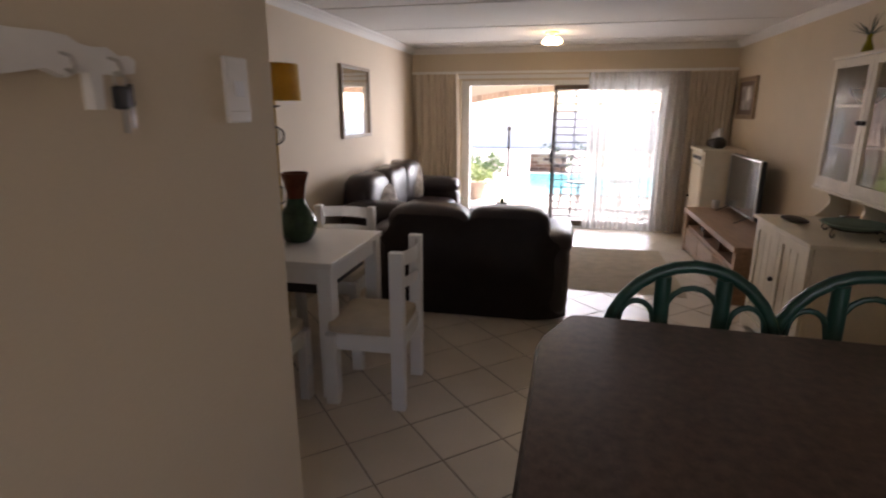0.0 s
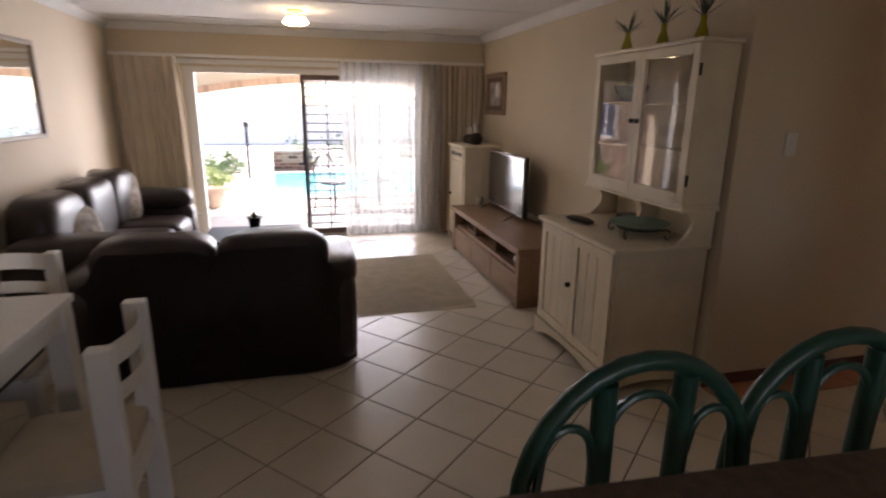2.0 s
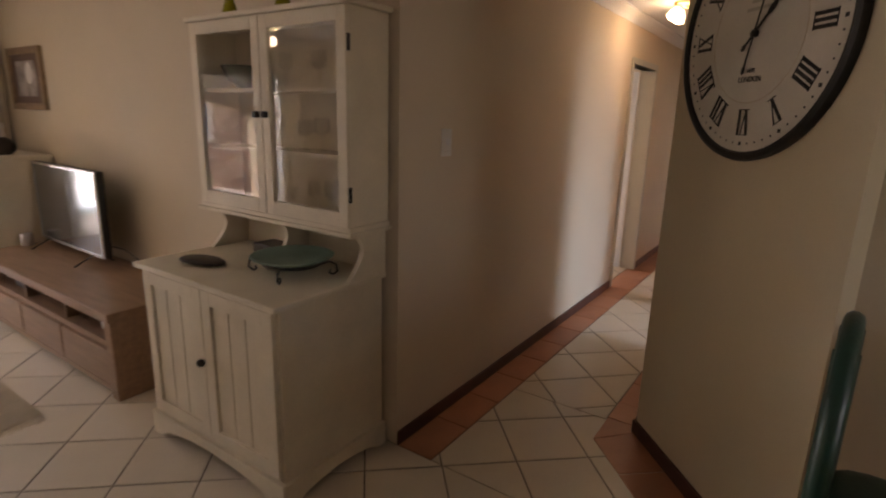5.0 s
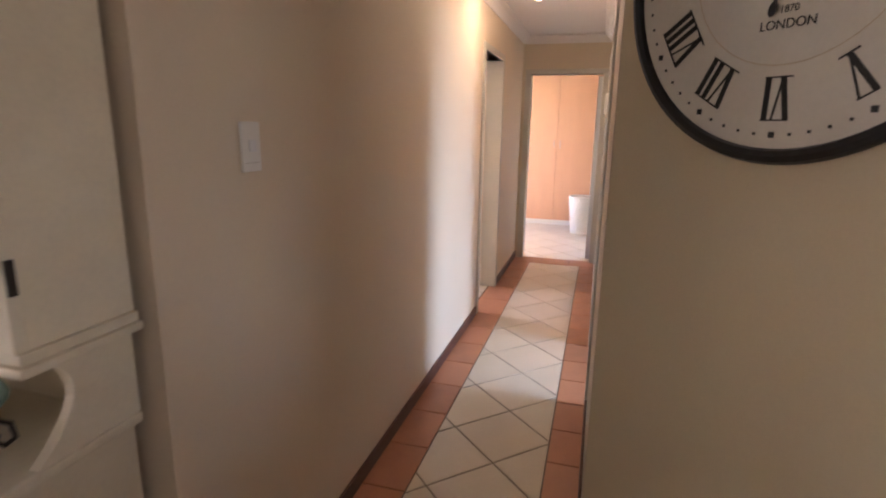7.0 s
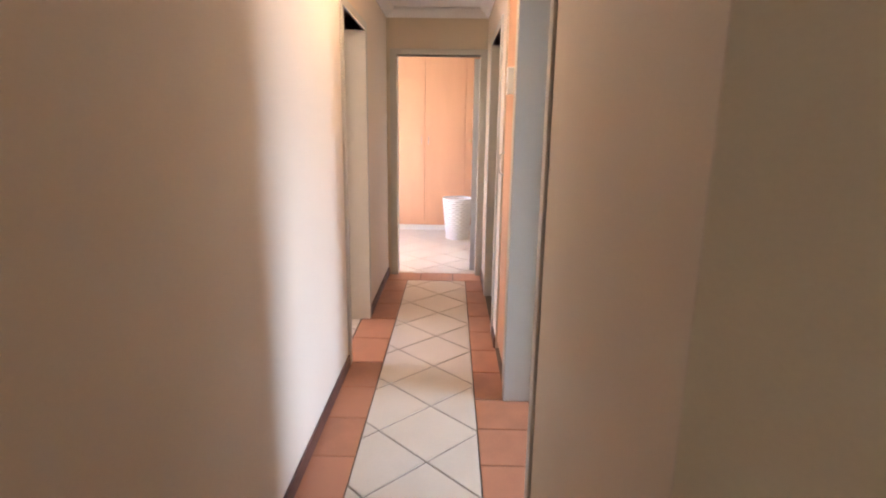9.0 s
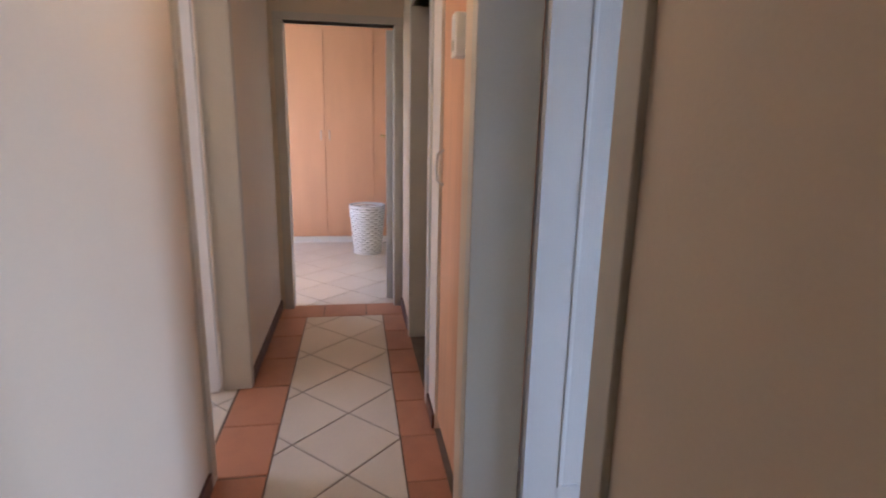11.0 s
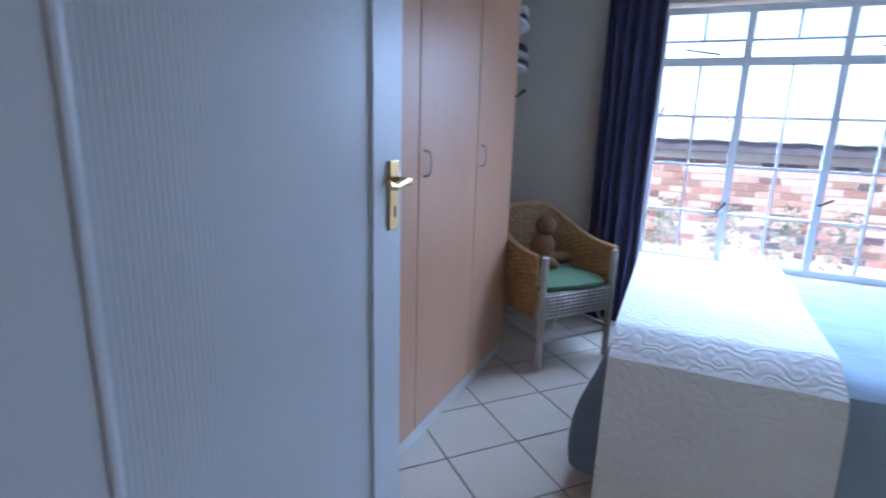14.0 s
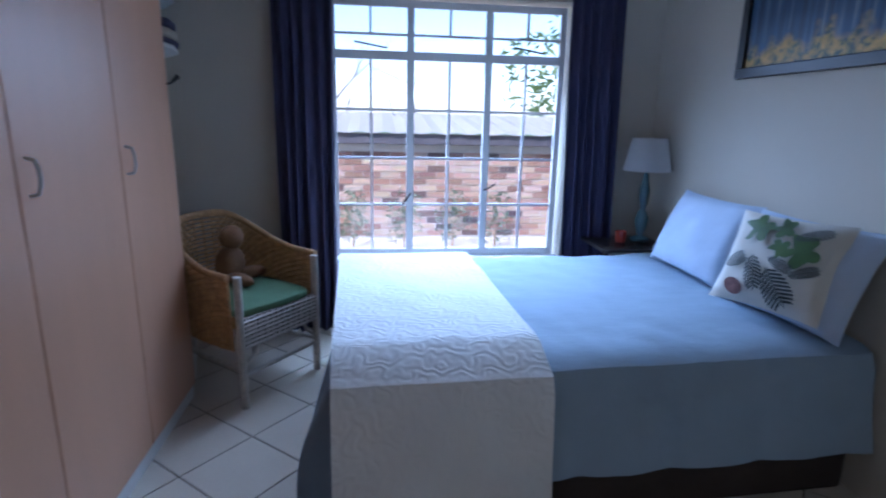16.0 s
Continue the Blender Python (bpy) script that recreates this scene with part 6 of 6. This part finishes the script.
def patio_arch():
    t = thing("wall_patio_arch", pose(0, 10.0, 0), "cream patio beam with a shallow brick-edged arch", "arch", kind="structure")
    def arch_z(x):
        return 1.92 - 0.042 * (x - 0.4) ** 2
    xs = [-3.1 + 0.2 * k for k in range(36)]
    out = [(x, arch_z(x)) for x in xs] + [(3.9, 2.7), (-3.1, 2.7)]
    part("beam", prism(B(), out, 0.22), M_CREAM, t)
    for k in range(68):
        x = -3.05 + k * 0.1
        if x > 3.85:
            break
        part("arch_brick", boxes(((x + 0.004, -0.012, arch_z(x + 0.05) - 0.005), (x + 0.096, 0.232, arch_z(x + 0.05) + 0.105))), M_BRICK, t)
    for x in (-3.25, 3.9):
        part("pier", boxes(((x, -0.02, -0.15), (x + 0.25, 0.25, 2.7))), M_CREAM, t)
    part("patio_roof", boxes(((-1.9, -2.54, 2.6), (4.2, 0.4, 2.7))), M_CEIL, t)


patio_arch()


def clump(name, mid, size, count, leaf, seed, label, parent=None, mat=None):
    rnd = random.Random(seed)
    bm = B()
    for _ in range(count):
        v = Vector((rnd.gauss(0, 1), rnd.gauss(0, 1), rnd.gauss(0, 1))).normalized() * rnd.random() ** 0.4
        p = Vector((mid[0] + v.x * size[0], mid[1] + v.y * size[1], mid[2] + v.z * size[2])) * 1.0
        p += Vector((noise.noise(p * 2), noise.noise(p * 2 + Vector((9, 0, 0))), noise.noise(p * 2 + Vector((0, 9, 0))))) * min(size) * 0.5
        a = Vector((rnd.gauss(0, 1), rnd.gauss(0, 1), rnd.gauss(0, 0.7))).normalized()
        c = a.orthogonal().normalized()
        l = leaf * rnd.uniform(0.6, 1.3)
        vs = [bm.verts.new(p - a * l), bm.verts.new(p + c * l * 0.35), bm.verts.new(p + a * l), bm.verts.new(p - c * l * 0.35)]
        bm.faces.new(vs)
    return part(name, bm, mat or M_LEAF, parent, label)


t = thing("potted_shrub", pose(-1.72, 9.75, -0.03), "leafy shrub in a sandy clay garden pot", "plant")
part("pot", lathe(B(), [(0.15, 0), (0.22, 0.28), (0.25, 0.28), (0.25, 0.33), (0.2, 0.33)], 24), material("sandy_pot", (0.45, 0.34, 0.26), 0.8, vary=0.2), t, smooth=True)
clump("foliage", (0.1, 0, 0.48), (0.3, 0.3, 0.2), 420, 0.045, 2, "light green foliage", t, material("pale_green_leaf", (0.22, 0.3, 0.1), 0.5, vary=0.4, scale=8))
for k, (x, y, s, h) in enumerate(((-2.2, 11.5, 0.5, 0.9), (-2.1, 12.8, 0.7, 0.7), (-1.9, 14.2, 0.6, 0.6), (-0.3, 15.6, 0.9, 0.8), (0.9, 15.8, 1.1, 1.0), (2.4, 15.5, 1.0, 1.1))):
    t = thing("garden_shrub", pose(x, y, -0.16), "loose green garden shrub by the wall", "shrub", "garden shrubs")
    clump("foliage", (0, 0, h * 0.55), (s * 0.6, s * 0.5, h * 0.5), 420, 0.06, 20 + k, "", t)
    part("stem", tube(B(), ((0, 0, 0), (0.03, 0, h * 0.5)), 0.015, 6), M_WORN, t)
t = thing("garden_post", pose(-1.45, 13.2, -0.16), "thin dark garden lamp post", "post")
part("pole", tube(B(), ((0, 0, 0), (0, 0, 1.25)), 0.03, 8), M_DARK, t)
part("cap", lathe(B(), [(0.05, 1.25), (0.05, 1.33), (0.02, 1.36)], 12), M_DARK, t)
# Near-white colour stands in for outdoor glare; this side is in shade.
structure("wall_garden_end", material("garden_glare_white", (0.85, 0.8, 0.72), 0.9, vary=0.1, scale=1.5), "garden boundary wall whitened to match the overexposed daylight", ((-14, 24, -0.16), (14, 24.2, 1.5)))


def garden_chair(m):
    t = thing("garden_chair", m, "ornate dark cast-iron garden chair on the patio", "chair", "garden chairs")
    for x in (-0.2, 0.2):
        for y in (-0.2, 0.2):
            part("leg", tube(B(), ((x * 1.15, y * 1.15, 0), (x, y, 0.22), (x, y, 0.44)), 0.014, 6), M_DARK, t)
    part("seat", lathe(B(), [(0.22, 0.44), (0.23, 0.455), (0.22, 0.47)], 24), M_DARK, t)
    arc = [(-0.2, 0.2, 0.46)] + [(-0.2 * math.cos(math.pi * k / 10), 0.22, 0.62 + 0.25 * math.sin(math.pi * k / 10)) for k in range(11)] + [(0.2, 0.2, 0.46)]
    part("back_hoop", tube(B(), arc, 0.014, 6), M_DARK, t)
    for k in range(3):
        x = -0.1 + 0.1 * k
        part("back_scroll", tube(B(), ((x, 0.21, 0.47), (x + 0.04, 0.22, 0.58), (x - 0.04, 0.22, 0.68), (x, 0.22, 0.82)), 0.009, 6), M_DARK, t)
    return t


gc = garden_chair(pose(0.15, 9.0, -0.03, 0, 0, 40))
copy_thing(gc, pose(0.85, 9.2, -0.03, 0, 0, -50))


def bare_tree(m, seed, label, h):
    t = thing("tree", m, label, "tree", "garden trees")
    rnd = random.Random(seed)
    bm = B()
    def grow(p, d, l, r, n):
        pts, rad = [p], [r]
        for k in range(4):
            d = (d + Vector((rnd.gauss(0, 0.16), rnd.gauss(0, 0.16), rnd.gauss(0.04, 0.1)))).normalized()
            p = p + d * l / 4
            pts.append(p)
            rad.append(r * (1 - 0.13 * (k + 1)))
        tube(bm, pts, rad, 5)
        if n:
            for _ in range(3 if n > 1 else 4):
                e = (d + Vector((rnd.gauss(0, 0.75), rnd.gauss(0, 0.75), rnd.gauss(0.1, 0.4)))).normalized()
                grow(pts[rnd.choice((2, 3, 4))], e, l * rnd.uniform(0.55, 0.8), rad[-1] * 0.6, n - 1)
    grow(Vector((0, 0, 0)), Vector((0, 0, 1)), h, 0.09, 4)
    part("trunk", bm, material("pale_bark", (0.3, 0.26, 0.22), 0.9, vary=0.3, scale=12), t)
    return t


bare_tree(pose(3.0, -7.6, -0.16), 8, "bare pale-barked tree behind the low roof", 1.7)
bare_tree(pose(5.2, -8.6, -0.16), 11, "bare pale-barked tree behind the low roof", 1.9)
for k, (x, y, z, s, h) in enumerate(((6.6, -9.5, 2.6, 1.3, 1.8), (-0.8, -11, 2.6, 1.8, 2.0))):
    t = thing("leafy_tree", pose(x, y, -0.16), "dense green tree behind the neighbouring roof", "tree", "garden trees")
    part("trunk", tube(B(), ((0, 0, 0), (0.05, 0.05, z * 0.6), (0, 0, z)), [0.12, 0.09, 0.05], 7), M_WORN, t)
    # Paler than M_LEAF: sunlight is put into the crown's colour.
    clump("crown", (0, 0, z), (s, s, h * 0.7), 900, 0.13, 40 + k, "green crown with gaps", t, material("sunlit_tree_leaf", (0.24, 0.3, 0.12), 0.6, vary=0.35))
for k, x in enumerate((2.6, 3.1, 3.7, 4.3)):
    t = thing("garden_shrub", pose(x, -4.4 - 0.1 * (k % 2), -0.16), "low grey-green shrub against the brick wall", "shrub", "garden shrubs")
    part("stem", tube(B(), ((0, 0, 0), (0.0, 0, 0.3)), 0.012, 6), M_WORN, t)
    clump("foliage", (0, 0, 0.42), (0.26, 0.2, 0.34), 300, 0.035, 60 + k, "", t, material("grey_green_leaf", (0.12, 0.17, 0.1), 0.6, vary=0.4))


# ---- outside ----
bm = B()
sheet(bm, 4, 4, lambda u, v: Vector((-400 + 800 * u, -400 + 800 * v, -0.16)))
tagged(part("ground", bm, M_GRASS), "lawn and soil reaching far out", "ground", kind="structure")
structure("pavement_side", M_PAVE, "pale paving between the bedroom window and the brick wall", ((0, -4.98, -0.2), (8, -2.1, -0.13)))
structure("pavement_patio", M_PAVE, "pale paved patio behind the sliding door", ((-6, YN + 0.2, -0.15), (6, 24, -0.03)))
structure("water_pool", material("pool_water", (0.08, 0.42, 0.46), 0.12, vary=0.2, scale=3, bump=0.25, fine=14), "pale turquoise pool water in the garden", ((-0.95, 10.5, -0.1), (3.4, 14.0, -0.02)))
structure("trim_pool", M_PAVE, "pale coping round the pool", ((-1.15, 10.3, -0.1), (3.6, 10.5, -0.012)), ((-1.15, 14.0, -0.1), (3.6, 14.2, -0.012)), ((-1.15, 10.5, -0.1), (-0.95, 14.0, -0.012)), ((3.4, 10.5, -0.1), (3.6, 14.0, -0.012)))


# ---- floors and tiles ----
def clip(poly, x0, y0, x1, y1):
    for axis, lim, sign in ((0, x0, 1), (0, x1, -1), (1, y0, 1), (1, y1, -1)):
        out = []
        for k, p in enumerate(poly):
            q = poly[(k + 1) % len(poly)]
            a, b = (p[axis] - lim) * sign, (q[axis] - lim) * sign
            if a >= 0:
                out.append(p)
            if (a >= 0) != (b >= 0):
                f = a / (a - b)
                out.append((p[0] + (q[0] - p[0]) * f, p[1] + (q[1] - p[1]) * f))
        poly = out
        if len(poly) < 3:
            return []
    return poly


def tile_bm(bm, poly, mid=(0, 0), inset=0.0015):
    n = len(poly)
    cx, cy = sum(p[0] for p in poly) / n, sum(p[1] for p in poly) / n
    def ring(s, z):
        return [bm.verts.new((cx + (p[0] - cx) * s - mid[0], cy + (p[1] - cy) * s - mid[1], z)) for p in poly]
    lo, mi, hi = ring(1, -0.01), ring(1, -0.0015), ring(0.985, 0.0)
    bm.faces.new(hi)
    for a, b in ((lo, mi), (mi, hi)):
        for k in range(n):
            bm.faces.new((a[k], a[(k + 1) % n], b[(k + 1) % n], b[k]))
    return bm


GAP = 0.007


def floor(name, rect, anchor, near, label, side=0.332, turn=45.0):
    """Tiles turned by so many degrees over rect, a joint crossing at anchor; those inside near are pieces of their own."""
    x0, y0, x1, y1 = rect
    slab = tagged(part(name, boxes(((x0, y0, -0.12), (x1, y1, -0.004))), M_GROUT), label, "floor", kind="structure")
    u = Vector((math.cos(radians(turn)), math.sin(radians(turn))))
    v = Vector((u.y, -u.x))
    r = (side - GAP) / 2
    diamond = [u * r + v * r, u * r - v * r, -u * r - v * r, -u * r + v * r]
    whole = mesh_of("tile", tile_bm(B(), [(p.x, p.y) for p in diamond]), M_TILE)
    rest = B()
    made = 0
    for i in range(-45, 46):
        for j in range(-45, 46):
            c = Vector(anchor) + u * side * (i + 0.5) + v * side * (j + 0.5)
            poly = [(c.x + p.x, c.y + p.y) for p in diamond]
            cut = clip(poly, x0 + 0.002, y0 + 0.002, x1 - 0.002, y1 - 0.002)
            if not cut:
                continue
            inside = near[0] < c.x < near[2] and near[1] < c.y < near[3] and made < 300
            if cut == poly and inside:
                ob = new("tile", whole)
            elif inside:
                ob = part("tile", tile_bm(B(), cut, (c.x, c.y)), M_TILE)
            else:
                tile_bm(rest, cut)
                continue
            ob.location = (c.x, c.y, 0)
            ob.parent = slab
            made += 1
    if len(rest.verts):
        tagged(part("tiles", rest, M_TILE, slab), kind="stuff")
    return slab


def border(parent, x0, x1, y0, y1, step):
    n = max(1, round((x1 - x0) / step)) if x1 - x0 > y1 - y0 else max(1, round((y1 - y0) / step))
    along_x = x1 - x0 > y1 - y0
    for k in range(n):
        if along_x:
            a, b = x0 + (x1 - x0) * k / n, x0 + (x1 - x0) * (k + 1) / n
            poly = [(a + 0.003, y0), (b - 0.003, y0), (b - 0.003, y1), (a + 0.003, y1)]
        else:
            a, b = y0 + (y1 - y0) * k / n, y0 + (y1 - y0) * (k + 1) / n
            poly = [(x0, a + 0.003), (x1, a + 0.003), (x1, b - 0.003), (x0, b - 0.003)]
        mx, my = sum(p[0] for p in poly) / 4, sum(p[1] for p in poly) / 4
        ob = part("border_tile", tile_bm(B(), poly, (mx, my)), M_TERRA, parent)
        ob.location = (mx, my, 0)


floor("floor_living", (XW, YS, XE, YN), (0.225, 3.583), (-1.5, 1.5, 1.9, 6.2), "cream ceramic tiles laid diagonally with dark joints", 0.343, 42.3)
floor("floor_mouth", (XE, 1.2, 2.72, 2.84), (0.225, 3.583), (XE, 1.2, 2.72, 3.0), "cream diagonal tiles at the corridor entrance", 0.343, 42.3)
fc = floor("floor_corridor", (2.72, 2.31, 6.83, 2.84), (3.606, 2.535), (2.72, 2.2, 6.83, 2.9), "cream diagonal tiles with terracotta borders")
base = tagged(part("floor_border", boxes(((1.74, 2.84, -0.12), (XEND, YC_N + 0.09, -0.0045)), ((2.72, BY1 - 0.01, -0.12), (XEND, 2.31, -0.004)), ((6.83, 2.31, -0.12), (XEND + 0.06, 2.84, -0.004)), ((5.05, YC_N, -0.12), (5.8, YC_N + 0.06, -0.004))), M_GROUT), "terracotta border tiles along the corridor walls", "floor", kind="structure")
border(base, XE + 0.003, 5.05, 2.845, YC_N, 0.315)
border(base, 5.055, 5.8, 2.845, YC_N + 0.05, 0.315)
border(base, 5.805, 6.83, 2.845, YC_N, 0.315)
border(base, 2.94, 3.775, YC_S, 2.305, 0.315)
border(base, 3.78, 4.62, 2.0, 2.305, 0.315)
border(base, 4.625, 6.83, YC_S, 2.305, 0.315)
border(base, 6.836, XEND + 0.06, 2.12, 3.03, 0.32)


def border_piece(points):
    mx, my = sum(p[0] for p in points) / len(points), sum(p[1] for p in points) / len(points)
    ob = part("border_tile", tile_bm(B(), points, (mx, my)), M_TERRA, base)
    ob.location = (mx, my, 0.004)


def beside_clock_wall(along, off):
    p = ck_m @ Vector((along, -off, 0))
    return (p.x, p.y)


turn_in, turn_out = (CK0.x, CK0.y), (2.504, 2.302)
border_piece([turn_in, (2.737, YC_S), (2.737, 2.305), turn_out])
border_piece([(2.743, YC_S), (2.937, YC_S), (2.937, 2.305), (2.743, 2.305)])
border_piece([turn_in, (turn_out[0] - 0.003, turn_out[1] - 0.004), beside_clock_wall(0.3, 0.225), beside_clock_wall(0.3, 0)])
for k in range(1, 4):
    border_piece([beside_clock_wall(0.306 * k, 0), beside_clock_wall(0.306 * k, 0.225), beside_clock_wall(0.306 * k + 0.3, 0.225), beside_clock_wall(0.306 * k + 0.3, 0)])
floor("floor_bedroom", (BX0, BY0, BX1, BY1), (4.775, 0.4), (3.9, -1.6, 5.0, 2.0), "cream tiles in bluish window light, laid diagonally", 0.34, 49.2)
floor("floor_far_room", (XEND + 0.06, 1.2, 9.95, 4.4), (7.9, 2.53), (7.0, 2.0, 9.4, 3.4), "cream diagonal tiles of the far bedroom")
floor("floor_side_room", (4.3, YC_N + 0.06, 6.72, 5.3), (5.4, 3.4), (5.0, 3.0, 6.0, 4.0), "cream diagonal tiles of the side room")
floor("floor_bathroom", (5.56, 0.8, 6.45, BY1 - 0.01), (6.0, 1.5), (5.56, 1.2, 6.45, 2.0), "cream tiles of the small room")
for nm, a, b in (("baseboard_corridor_north", (XE + 0.0, YC_N - 0.012, 0.0), (4.995, YC_N, 0.07)), ("baseboard_corridor_far", (5.855, YC_N - 0.012, 0.0), (XEND, YC_N, 0.07)), ("baseboard_south", (2.712, YC_S, 0.0), (3.72, YC_S + 0.012, 0.07)), ("baseboard_stub", (5.3, YC_S, 0.0), (5.505, YC_S + 0.012, 0.07)), ("baseboard_south_far", (6.455, YC_S, 0.0), (XEND, YC_S + 0.012, 0.07))):
    tagged(part(nm, boxes((a, b), bevel=0.003), M_SKIRT), "dark brown glazed skirting", "baseboard", kind="structure")
bm = B()
box(bm, (-0.01, -0.013, 0.0), (ck_len, 0.0, 0.07), 0.003, m=ck_m)
tagged(part("baseboard_clock", bm, M_SKIRT), "dark brown glazed skirting", "baseboard", kind="structure")
